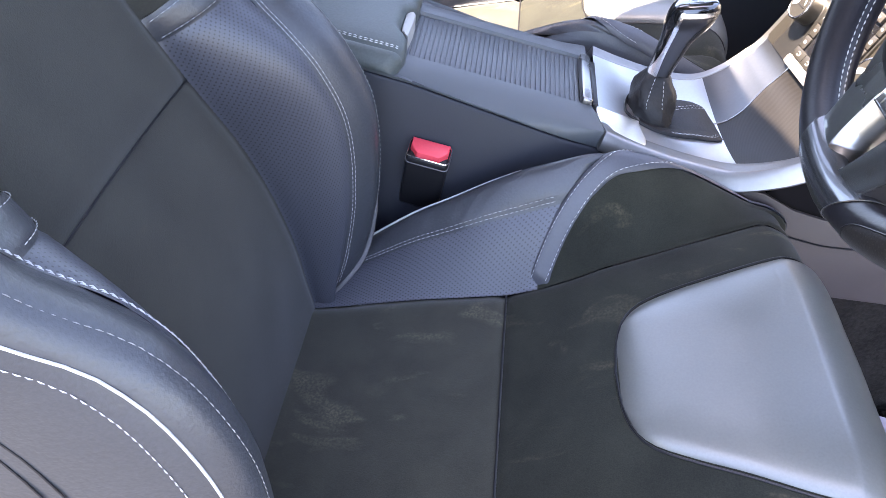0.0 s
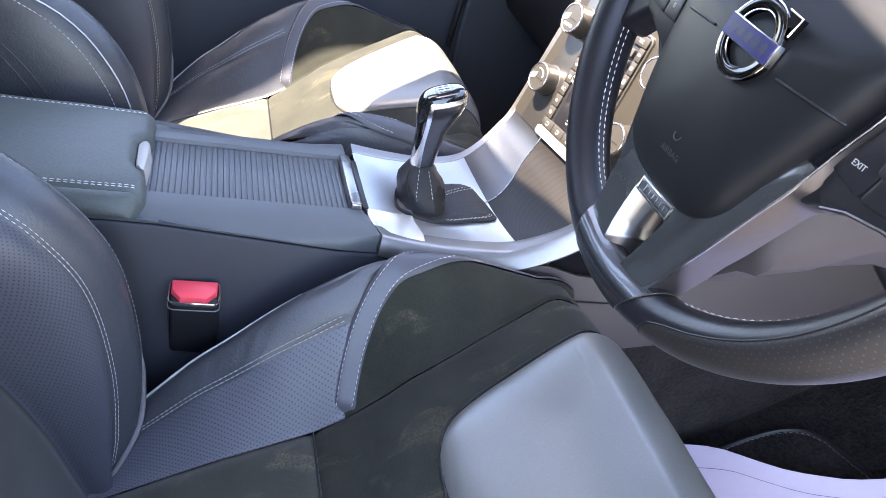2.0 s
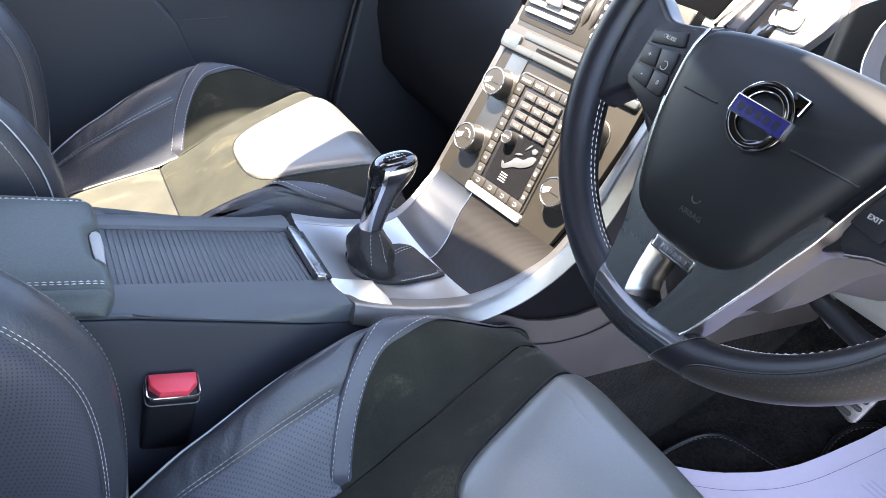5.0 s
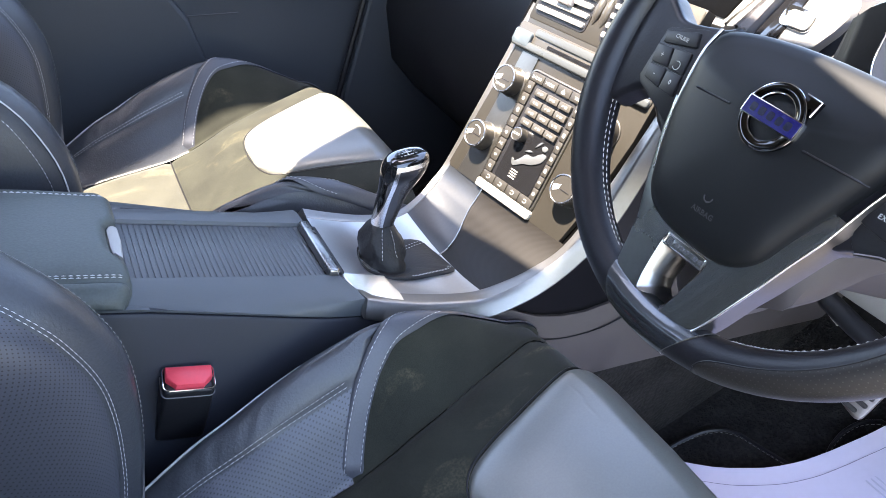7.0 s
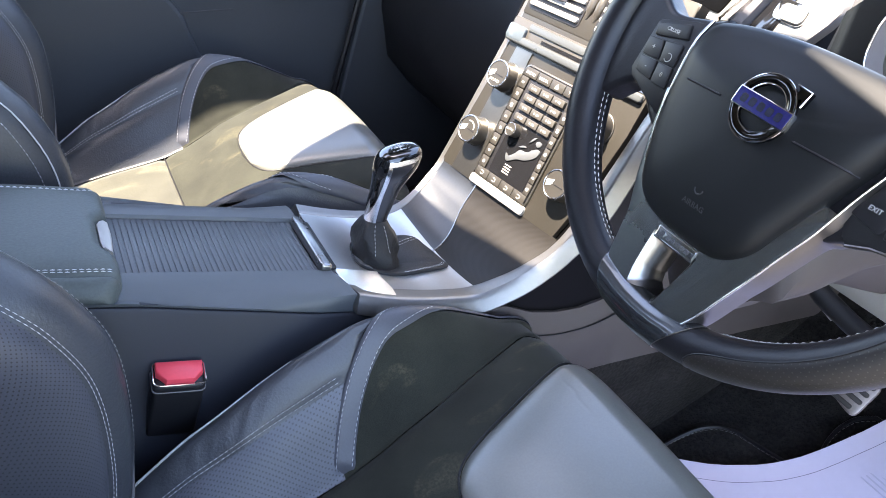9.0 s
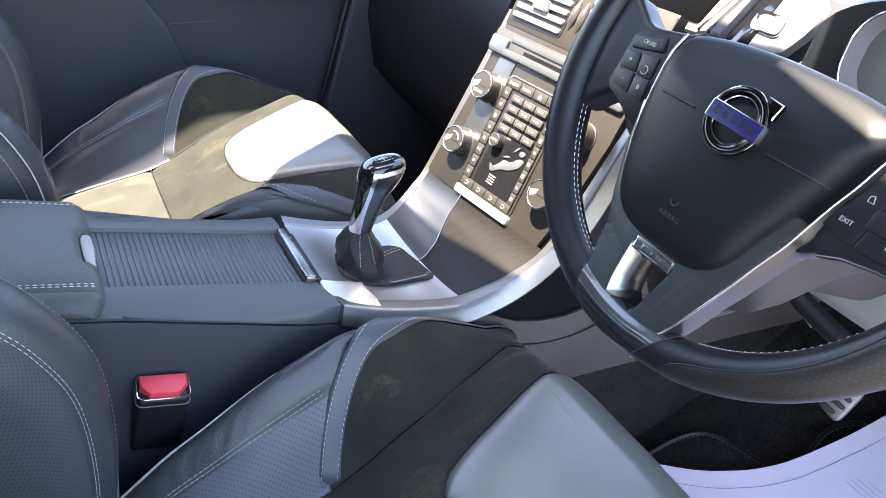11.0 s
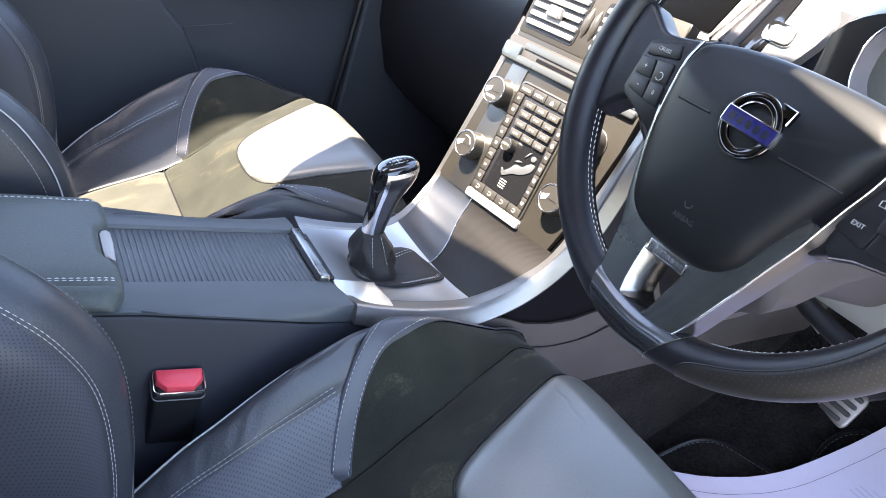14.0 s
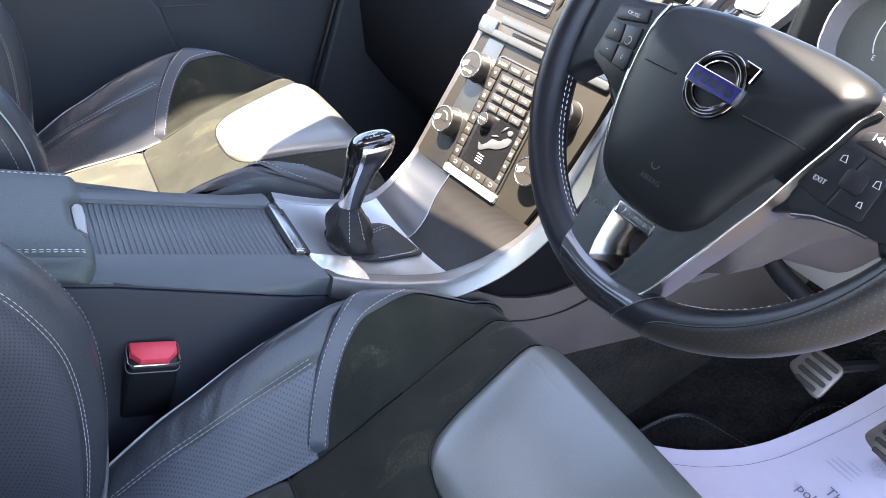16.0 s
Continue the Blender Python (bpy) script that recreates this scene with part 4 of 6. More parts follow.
def tray_z(x, y):
    return min(TRAY, key=lambda p: (p.x - x) ** 2 + (p.y - y) ** 2).z


trim = new("metal_trim")
trim.parent = console
trim["label"] = "satin aluminium surround"
for g, ridge, inner in ((-1, RIDGE_R, INNER_R), (1, RIDGE_L, INNER_L)):
    bm = bmesh.new()
    rings = []
    for s in even(0, 10, 90):
        p, i, n = along(ridge, s), along(inner, s), rise(ridge, s)
        o = Vector((0, g, 0))
        drop = 0.0185 - 0.004 * min(1, max(0, (s - 6) / 3))
        wide = 0.0095 + 0.0025 * min(1, s / 1.5)
        rings.append([p + o * (wide - 0.0005) - n * drop, p + o * wide - n * (drop - 0.002), p + o * wide * 0.45 - n * 0.0055, p + o * 0.0014 - n * 0.0008, p - o * 0.0004 + n * 0.0004, p.lerp(i, 0.25) + n * 0.0002, p.lerp(i, 0.55) - n * 0.0006, p.lerp(i, 0.92) - n * 0.0004, i - n * 0.0012, i - n * 0.006, p - n * drop])
    loft(bm, rings)
    part("ribbon", bm, RIBBON, trim)
bm = bmesh.new()
prism(bm, [(0.0065, -0.046), (0.0085, -0.064), (0.0165, -0.0955), (0.0195, -0.0985), (0.064, -0.0980), (0.066, -0.078), (0.0635, -0.068), (0.0605, -0.054), (0.0595, -0.046)], -0.012, 0.0, frame_of((0, 0, 0.4495), (1, 0, -0.225), (0, 1, 0.02)), bevel=0.0030, seg=3)
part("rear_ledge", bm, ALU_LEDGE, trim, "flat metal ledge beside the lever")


def boundary(s):
    """Where the side band meets the sunk bowl."""
    return curve_at([(3.4, 0.50), (4.0, 0.51), (5.0, 0.57), (6.0, 0.64), (7.0, 0.68)], s)


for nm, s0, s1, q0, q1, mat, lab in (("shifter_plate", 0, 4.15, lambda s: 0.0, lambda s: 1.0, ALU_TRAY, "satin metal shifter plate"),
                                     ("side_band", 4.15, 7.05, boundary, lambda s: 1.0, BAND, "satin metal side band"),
                                     ("ribbed_bowl", 4.15, 7.05, lambda s: 0.0, boundary, RIBBED, "dark ribbed bowl below the keypad")):
    bm = bmesh.new()
    sheet(bm, lambda s, k: tray(s, q0(s) + (q1(s) - q0(s)) * k), even(s0, s1, 44), even(0, 1, 30))
    bmesh.ops.reverse_faces(bm, faces=bm.faces[:])
    part(nm, bm, mat, console, lab)
bm = bmesh.new()
tube(bm, [tray(s, boundary(s)) + rise(INNER_L, s) * 0.0004 for s in even(3.9, 7.05, 30)], 0.0008, 6)
part("bowl_edge", bm, ALU, console, "bright edge of the bowl")

ST = frame_of((0.2645, 0.0111, 0.5503), (0.1567, -0.9875, 0.0), (0.3514, 0.071, 0.9335))
stack = thing("centre_stack", "satin metal centre stack with knobs and a keypad", "control panel")
bm = bmesh.new()
prism(bm, [(-0.118, -0.079), (0.096, -0.079), (0.110, -0.02), (0.120, 0.06), (0.122, 0.21), (-0.103, 0.21), (-0.101, 0.09), (-0.110, 0.005)], -0.018, 0.0, ST, bevel=0.002)
part("face", bm, ALU_DARK, stack, "satin metal face")
bm = bmesh.new()
rows = []
for v in even(-0.0785, 0.093, 20):
    a = curve_at([(-0.08, -0.1175), (0.005, -0.1085), (0.093, -0.1005)], v)
    rows.append([ST @ Vector((a + (-0.056 - a) * k, v, 0.0014 - 0.0034 * (1 - k) ** 2.2)) for k in even(0, 1, 12)])
loft(bm, rows, False, False)
bmesh.ops.recalc_face_normals(bm, faces=bm.faces[:])
part("side_band", bm, ALU_SATIN, stack, "bright metal side band")


def knob(u, v, r, hgt, name, label, parent, mat=KEY):
    def turn(k, z):
        return [ST @ Vector((u + r * k * math.cos(q), v + r * k * math.sin(q), z)) for q in (math.tau * i / 40 for i in range(40))]
    bm = bmesh.new()
    loft(bm, [turn(k, z) for z, k in ((-0.001, 1.05), (0.0015, 1.05), (0.0022, 1.0), (hgt * 0.78, 0.97), (hgt * 0.86, 0.99), (hgt * 0.95, 0.96), (hgt, 0.90), (hgt - 0.0008, 0.84))])
    ob = part(name, bm, mat, parent, label)
    bm = bmesh.new()
    tube(bm, turn(0.91, hgt - 0.0006), r * 0.06, 8, closed=True)
    part("knob_rim", bm, CHROME_SATIN, ob, "bright rim")
    bm = bmesh.new()
    loft(bm, [turn(k, z) for z, k in ((hgt - 0.0010, 0.86), (hgt - 0.0004, 0.84), (hgt - 0.0002, 0.0001))], True, False)
    part("cap", bm, mat, ob)
    return ob


KNOBS = ((-0.0765, 0.054), (-0.0800, -0.0215), (0.0800, -0.0215), (0.0830, 0.054))
for u, v in KNOBS:
    knob(u, v, 0.0180, 0.020, "rotary_knob", "metal-rimmed rotary knob", stack, KNOB_FACE)

# keypad with its rows of keys
KC, KV, KW, KH = -0.0055, 0.0062, 0.094, 0.146
bm = bmesh.new()
prism(bm, rrect(KW, KH, 0.007, KC, KV), -0.001, 0.0025, ST, bevel=0.001)
keypad = part("keypad", bm, BLACK, stack, "dark keypad panel")
bm = bmesh.new()
rings = [[ST @ Vector((x, y, z)) for x, y in rrect(KW + d, KH + d, 0.008, KC, KV)] for d, z in ((0.0, 0.0), (0.005, 0.0), (0.0042, 0.0026), (0.001, 0.0032), (0.0, 0.0))]
loft(bm, rings, True, False)
part("keypad_frame", bm, ALU_SATIN, keypad, "bright metal frame")
bm = bmesh.new()
prism(bm, rrect(KW + 0.006, 0.0115, 0.0035, KC, KV - KH / 2 - 0.0062), -0.001, 0.0055, ST, bevel=0.0022, seg=3)
part("lower_lip", bm, PLASTIC_PALE, keypad, "bright metal lip")


def key(u, v, w, h, mat=KEY, name="key", top=0.0050):
    bm = bmesh.new()
    prism(bm, rrect(w, h, min(w, h) * 0.12, u, v, 2), 0.001, top, ST, bevel=0.0008)
    return part(name, bm, mat, keypad)


TOP_U = [KC - 0.0345 + 0.0230 * i for i in range(4)]
NUM_U = [KC - 0.0175 + 0.0208 * j for j in range(3)]
NUM_V = [0.0575 - 0.0124 * i for i in range(4)]
for i in range(4):
    key(TOP_U[i], 0.0722, 0.0224, 0.0110)
    for u in NUM_U:
        key(u, NUM_V[i], 0.0194, 0.0084, KEY_PALE, top=0.0066)
    key(TOP_U[i], -0.0605, 0.0224, 0.0112)
SIDE_V = [0.0590 - 0.0152 * i for i in range(8)]
for v in SIDE_V:
    key(KC - 0.0400, v, 0.0120, 0.0143)
    key(KC + 0.0418, v, 0.0085, 0.0143)
knob(-0.0215, 0.004, 0.0085, 0.015, "fan_knob", "small rotary knob", keypad)

# disc slot
bm = bmesh.new()
prism(bm, rrect(0.226, 0.030, 0.005, 0.0045, 0.1115), -0.001, 0.0020, ST, bevel=0.0012)
slot = part("disc_slot", bm, KEY_PALE, stack, "satin metal disc slot surround")
bm = bmesh.new()
prism(bm, rrect(0.165, 0.0042, 0.001, 0.032, 0.1088), 0.001, 0.0024, ST)
part("slot", bm, GLOSS, slot)
bm = bmesh.new()
prism(bm, rrect(0.224, 0.0100, 0.0035, 0.0045, 0.1005), 0.001, 0.0060, ST, bevel=0.0025, seg=3)
part("lower_lip", bm, SLOT_TRIM, slot, "satin lower lip")
bm = bmesh.new()
prism(bm, rrect(0.190, 0.0095, 0.002, 0.018, 0.1195), 0.001, 0.0040, ST, bevel=0.0015)
part("upper_lip", bm, SLOT_TRIM, slot, "satin upper lip")
bm = bmesh.new()
prism(bm, rrect(0.030, 0.0190, 0.004, -0.0930, 0.1075), 0.002, 0.0064, ST, bevel=0.0015)
part("marker_block", bm, GLASSY, slot, "pale clear end block")

# ---- gear lever ----
gear = thing("gear_lever", "black gear lever with a gloss cap and leather boot", "gear lever")
LEVER = [(0.458, 0.0780, 0.0150, 0.0124, 0.0108, 0.0), (0.473, 0.0793, 0.0132, 0.0132, 0.0115, 0.02), (0.492, 0.0812, 0.0100, 0.0148, 0.0127, 0.05), (0.508, 0.0832, 0.0070, 0.0163, 0.0140, 0.10), (0.521, 0.0860, 0.0045, 0.0200, 0.0160, 0.14), (0.532, 0.0884, 0.0025, 0.0236, 0.0177, 0.17),
         (0.5415, 0.0898, 0.0015, 0.0250, 0.0183, 0.19), (0.5490, 0.0902, 0.0012, 0.0240, 0.0172, 0.21), (0.5542, 0.0900, 0.0010, 0.0206, 0.0145, 0.22), (0.5566, 0.0896, 0.0010, 0.0140, 0.0098, 0.22), (0.5572, 0.0895, 0.0010, 0.0006, 0.0004, 0.22)]


def lever_at(s, a, lift=0.0):
    """A point of the knob: s from 0 at the collar to 10 at the crown, a in degrees from the front."""
    z, cx, cy, rx, ry, lean = (curve_at([(j, p[c]) for j, p in enumerate(LEVER)], s) for c in range(6))
    c, t = math.cos(radians(a)), math.sin(radians(a))
    dx, dy = (rx + lift) * math.copysign(abs(c) ** 0.80, c), (ry + lift) * math.copysign(abs(t) ** 0.80, t)
    return Vector((cx + dx, cy + dy, z + lean * dx + (lift if s > 8 else lift * max(0, s - 6) / 2)))


def lever_patch(s0, s1, a0, a1, ns, na, lift):
    bm = bmesh.new()
    sheet(bm, lambda s, a: lever_at(s, a, lift if s0 < s < s1 and a0 < a < a1 else -0.0004), [s0 - 0.001] + even(s0, s1, ns) + [s1 + 0.001], [a0 - 0.01] + even(a0, a1, na) + [a1 + 0.01])
    bmesh.ops.recalc_face_normals(bm, faces=bm.faces[:])
    return bm


bm = bmesh.new()
loft(bm, [[lever_at(s, a) for a in range(0, 360, 10)] for s in even(0, 10, 44)])
knob_grip = part("knob", bm, KNOB_METAL, gear, "dark polished grip of the knob")
bm = bmesh.new()
sheet(bm, lambda s, a: lever_at(s, a, 0.0007), even(6.45, 7.15, 5), even(-122, 122, 40))
part("knob_band", bm, CHROME_SATIN, knob_grip, "satin metal band round the knob")
for g in (-1, 1):
    bm = bmesh.new()
    sheet(bm, lambda s, k: lever_at(s, g * (curve_at([(0, 104), (2, 112), (6, 116), (7.25, 116)], s) + (curve_at([(0, 180), (0.9, 180), (1.5, 150), (2.4, 134), (7.25, 127)], s) - curve_at([(0, 104), (2, 112), (6, 116), (7.25, 116)], s)) * k), 0.0007), even(0, 7.25, 30), even(0, 1, 8))
    bmesh.ops.recalc_face_normals(bm, faces=bm.faces[:])
    part("knob_trim", bm, CHROME_SATIN, knob_grip, "satin metal strip down the knob")
bm = bmesh.new()
sheet(bm, lambda s, k: lever_at(s, 180 + k * (180 - curve_at([(0.9, 178), (1.5, 151), (2.4, 135), (7.3, 128)], s)), 0.0009), even(0.95, 7.3, 26), even(-1, 1, 14))
bmesh.ops.recalc_face_normals(bm, faces=bm.faces[:])
part("knob_inlay", bm, GLOSS, knob_grip, "gloss black inlay at the back of the knob")
bm = bmesh.new()
loft(bm, [[lever_at(s, a, 0.0010) for a in range(0, 360, 10)] for s in even(7.25, 10, 14)], True, False)
part("cap", bm, GLOSS, knob_grip, "gloss black cap")
# shift pattern lying on the cap
CAPM = frame_of((0.0895, 0.001, 0.55835), (1, 0, 0.22), (0, 1, 0))
bm = bmesh.new()
prism(bm, rrect(0.0008, 0.0120, 0.0003, 0.0, 0, 1), 0, 0.0004, CAPM)
for v in (-0.006, 0.0, 0.006):
    prism(bm, rrect(0.0120, 0.0008, 0.0003, 0.0, v, 1), 0, 0.0004, CAPM)
part("shift_pattern", bm, LEGEND, knob_grip, "pale shift pattern")
for i, (u, v) in enumerate(((0.0088, 0.006), (-0.0088, 0.006), (0.0088, 0.0), (-0.0088, 0.0), (0.0088, -0.006), (-0.0088, -0.006))):
    lettering(str(i + 1), 0.0036, CAPM @ pose(u, v, 0.0003, 0, 0, -90), LEGEND, knob_grip)

# leather boot: a loose sack on a flat sewn base
BASE = smooth_loop([(0.052, 0.018), (0.068, 0.034), (0.100, 0.042), (0.142, 0.041), (0.153, 0.020), (0.160, -0.018), (0.156, -0.030), (0.110, -0.036), (0.062, -0.034), (0.045, -0.022)], 5)


def boot_ring(z, cx, cy, r, fold, tw):
    out = []
    for i in range(len(BASE)):
        bx, by = BASE[i]
        q = math.atan2(by - 0.004, bx - 0.090)
        k = 1 + fold * (0.07 * math.sin(4 * q + 7 * tw) + 0.04 * math.sin(7 * q - 11 * tw + 1) + 0.03 * math.sin(11 * q + 19 * tw))
        c, s = math.cos(q), math.sin(q)
        out.append(Vector((cx + r * k * math.copysign(abs(c) ** 0.75, c), cy + r * k * math.copysign(abs(s) ** 0.75, s), z + 0.0012 * fold * math.sin(5 * q + 3 * tw))))
    return out


rings = [[Vector((x, y, tray_z(x, y) - 0.004)) for x, y in BASE], [Vector((x, y, tray_z(x, y) + 0.0025)) for x, y in BASE]]
foot = boot_ring(0.4165, 0.0795, 0.003, 0.0265, 0.4, 0.0)
for k in (0.06, 0.4, 0.75):
    rings.append([a.lerp(b, k) + Vector((0, 0, 0.0030 * math.sin(k * math.pi) + (0.0010 if k < 0.1 else 0))) for a, b in zip(rings[1], foot)])
for z, cx, cy, r, fold, tw in ((0.4165, 0.0795, 0.003, 0.0265, 0.5, 0.0), (0.4215, 0.0792, 0.004, 0.0262, 1.0, 0.10), (0.428, 0.0785, 0.005, 0.0250, 1.2, 0.2), (0.435, 0.0780, 0.007, 0.0243, 1.1, 0.30), (0.442, 0.0775, 0.009, 0.0240, 1.2, 0.42), (0.449, 0.0775, 0.011, 0.0222, 1.0, 0.52), (0.455, 0.0775, 0.0130, 0.0192, 0.9, 0.62), (0.4600, 0.0777, 0.0145, 0.0160, 0.6, 0.70), (0.4640, 0.0779, 0.0148, 0.0136, 0.2, 0.75), (0.4655, 0.0777, 0.0148, 0.0090, 0.1, 0.75)):
    rings.append(boot_ring(z, cx, cy, r, fold, tw))
bm = bmesh.new()
loft(bm, rings)
boot = part("boot", bm, BOOT, gear, "creased black leather boot")


def on_boot(i, k):
    """A place on the boot's skin: i round it, k from the base upwards through its rings."""
    j = min(len(rings) - 2, int(k))
    return rings[j][i % len(BASE)].lerp(rings[j + 1][i % len(BASE)], k - j)


bm = bmesh.new()
n = len(BASE)
near = min(range(n), key=lambda i: (Vector(BASE[i]) - Vector((0.150, 0.034))).length)
for d in (-0.0022, 0.0022):
    line = [on_boot(near, k) + Vector((-d * 0.4, d, 0.0006)) for k in even(2.0, 5.0, 20)]
    stitches(bm, [(p, Vector((0.3, -0.2, 0.9))) for p in line], length=0.0034, gap=0.0014, r=0.00034)
front = [i for i in range(n) if BASE[i][1] < -0.024 and BASE[i][0] > 0.10]
for k in (2.12, 2.26):
    stitches(bm, [(on_boot(i, k) + Vector((0, 0, 0.0006)), Vector((0.1, -0.3, 0.95))) for i in front], length=0.0034, gap=0.0014, r=0.00034)
for x, y in ((0.098, -0.10), (0.066, -0.06)):
    col = min(range(n), key=lambda i: abs(math.atan2(BASE[i][1] - 0.004, BASE[i][0] - 0.090) - math.atan2(y, x - 0.079)))
    stitches(bm, [(on_boot(col, k) + Vector((0, -0.0006, 0)), Vector((0, -1, 0.1))) for k in even(8.0, 13.4, 24)], length=0.0034, gap=0.0014, r=0.00036)
part("stitching", bm, THREAD, boot)
bm = bmesh.new()
box(bm, (0.0065, -0.002, -0.0010), (0.006, 0.096, 0.004), 0.001, 2, CM)
part("slot", bm, BLACK, console, "dark slot behind the shutter")

# ---- steering wheel ----
TL = radians(21.3)
SW = frame_of((0.178, -0.362, 0.755), (0, -1, 0), (math.sin(TL), 0, math.cos(TL)))
wheel = thing("steering_wheel", "black leather three-spoke steering wheel with dark metal trim", "steering wheel")
RIM_R = 0.1735


def rim_point(a, t, grow=0.0):
    """On the rim: a degrees round the wheel, t round the section (0 outwards, 90 towards the driver)."""
    q, tt = radians(a), radians(t)
    fat = 1 + 0.10 * math.exp(-(((a % 360) - 200) / 22) ** 2) + 0.10 * math.exp(-(((a % 360) - 340) / 22) ** 2)
    r = (0.0145 + grow) * fat
    rad = RIM_R + r * math.cos(tt)
    return SW @ Vector((rad * math.cos(q), rad * math.sin(q), 1.15 * r * math.sin(tt)))


def rim(a0, a1, mat, label, grow=0.0, s0=0.0, s1=0.0):
    """A length of the rim; s0 and s1 slant its ends by so many degrees."""
    bm = bmesh.new()
    n = max(8, int(abs(a1 - a0) / 3))

    def at(k, t):
        c = math.cos(radians(t))
        return a0 + s0 * c + (a1 + s1 * c - a0 - s0 * c) * k
    sheet(bm, lambda k, t: rim_point(at(k, t), t, grow), even(0, 1, n), [360 * i / 24 for i in range(25)], uv=lambda k, t: (at(k, t) * 0.00303, t * 0.00026))
    bmesh.ops.remove_doubles(bm, verts=bm.verts[:], dist=1e-6)
    bmesh.ops.holes_fill(bm, edges=[e for e in bm.edges if e.is_boundary], sides=30)
    bmesh.ops.recalc_face_normals(bm, faces=bm.faces[:])
    return part("rim_section", bm, mat, wheel, label)


rim(-14, 194, WHEEL_LEATHER, "smooth black leather rim")
rim(194, 255.5, WHEEL_LEATHER, "smooth black leather rim", s1=4.5)
rim(255.5, 281.5, RIM_METAL, "dark metal lower rim", 0.0008, 4.5, -5.0)
rim(281.5, 346, WHEEL_LEATHER, "smooth black leather rim", s0=-5.0)


def grip_edge(a):
    return curve_at([(284.0, -20), (285.0, 20), (287.0, 62), (291.0, 86), (300, 94), (320, 100), (346, 112)], a)


# perforated outer face of the grip, sewn to the smooth leather along a curved seam
bm = bmesh.new()
sheet(bm, lambda a, k: rim_point(a, -115 + (grip_edge(a) + 115) * k, 0.0007 - 0.0007 * (k > 0.99)), even(284, 346, 40), even(0, 1, 22), uv=lambda a, k: (a * 0.00303, (-115 + (grip_edge(a) + 115) * k) * 0.00026))
bmesh.ops.recalc_face_normals(bm, faces=bm.faces[:])
part("grip_panel", bm, RIM_PERF, wheel, "perforated leather panel of the rim")
bm = bmesh.new()
tube(bm, [rim_point(a, grip_edge(a), 0.0003) for a in even(284, 346, 50)], 0.0006, 5)
part("grip_seam", bm, BLACK, wheel)
for a, sl, mat in ((281.5, -5.0, ALU_SATIN), (255.5, 4.5, BLACK)):
    bm = bmesh.new()
    tube(bm, [rim_point(a + sl * math.cos(radians(t)), t, 0.0006) for t in [15 * i for i in range(24)]], 0.0004, 6, closed=True)
    part("rim_ring", bm, mat, wheel, "edging ring of the rim")
# cross stitching round the inside of the rim
for a0, a1 in ((152, 248), (291, 345), (20, 60)):
    bm = bmesh.new()
    for off in (172, 186):
        stitches(bm, [(rim_point(a, off, -0.0003), (rim_point(a, off, 0.01) - rim_point(a, off, 0)).normalized()) for a in even(a0, a1, 40)], length=0.0040, gap=0.0012, r=0.00052)
    part("stitching", bm, LEGEND, wheel, "pale cross stitching")

# airbag cover
AIR = [(-0.0835, 0.010), (-0.0825, -0.010), (-0.0795, -0.034), (-0.0745, -0.056), (-0.0660, -0.080), (-0.0565, -0.0985), (-0.042, -0.1080), (-0.020, -0.1125), (0.010, -0.1135), (0.026, -0.1115), (0.039, -0.1050), (0.0490, -0.094), (0.0555, -0.078), (0.0640, -0.057), (0.0730, -0.035), (0.0800, -0.0175), (0.0850, -0.002), (0.0920, 0.010), (0.0950, 0.018), (0.086, 0.0265), (0.060, 0.0315), (0.030, 0.0335), (-0.007, 0.0342), (-0.045, 0.0318), (-0.070, 0.0272), (-0.080, 0.022)]
loop = smooth_loop(AIR)
bm = bmesh.new()
rings = []
for k, z in ((1.0, -0.01), (1.0, 0.009), (0.988, 0.0135), (0.96, 0.0175), (0.90, 0.021), (0.80, 0.0235), (0.6, 0.0265), (0.3, 0.0285), (0.02, 0.029)):
    rings.append([SW @ Vector((0.004 + (x - 0.004) * k, -0.02 + (y + 0.02) * k, z - (0.008 * max(0, y) / 0.033 if k > 0.5 else 0.0))) for x, y in loop])
loft(bm, rings)
part("airbag_cover", bm, AIRBAG, wheel, "smooth black airbag cover")


COVER_Z = [(0.02, 0.029), (0.3, 0.0285), (0.6, 0.0265), (0.8, 0.0235), (0.90, 0.021), (0.96, 0.0175), (0.988, 0.0135)]


def air_z(x, y):
    """Height of the cover's face at a place on it."""
    a = math.atan2(y + 0.02, x - 0.004)
    p = min(loop, key=lambda q: abs((math.atan2(q[1] + 0.02, q[0] - 0.004) - a + math.pi) % math.tau - math.pi))
    k = math.hypot(x - 0.004, y + 0.02) / math.hypot(p[0] - 0.004, p[1] + 0.02)
    return curve_at(COVER_Z, k) - (0.008 * max(0, p[1]) / 0.033 if k > 0.5 else 0)


EDGE_LINE = [(-0.0825, 0.0235), (-0.0850, 0.008), (-0.0843, -0.013), (-0.0812, -0.034), (-0.0765, -0.055), (-0.0680, -0.079), (-0.0590, -0.0985), (-0.0480, -0.1080), (-0.0360, -0.1120)]
bm = bmesh.new()
tube(bm, [SW @ Vector((curve_at([(i, p[0]) for i, p in enumerate(EDGE_LINE)], s), curve_at([(i, p[1]) for i, p in enumerate(EDGE_LINE)], s), 0.0112 - 0.0035 * max(0, s - 5) / 3 - 0.002 * max(0, 1 - s))) for s in even(0, 8, 48)], lambda k: 0.0015 - 0.0006 * k, 10)
part("cover_edge", bm, CHROME_SATIN, wheel, "bright edge of the airbag cover")
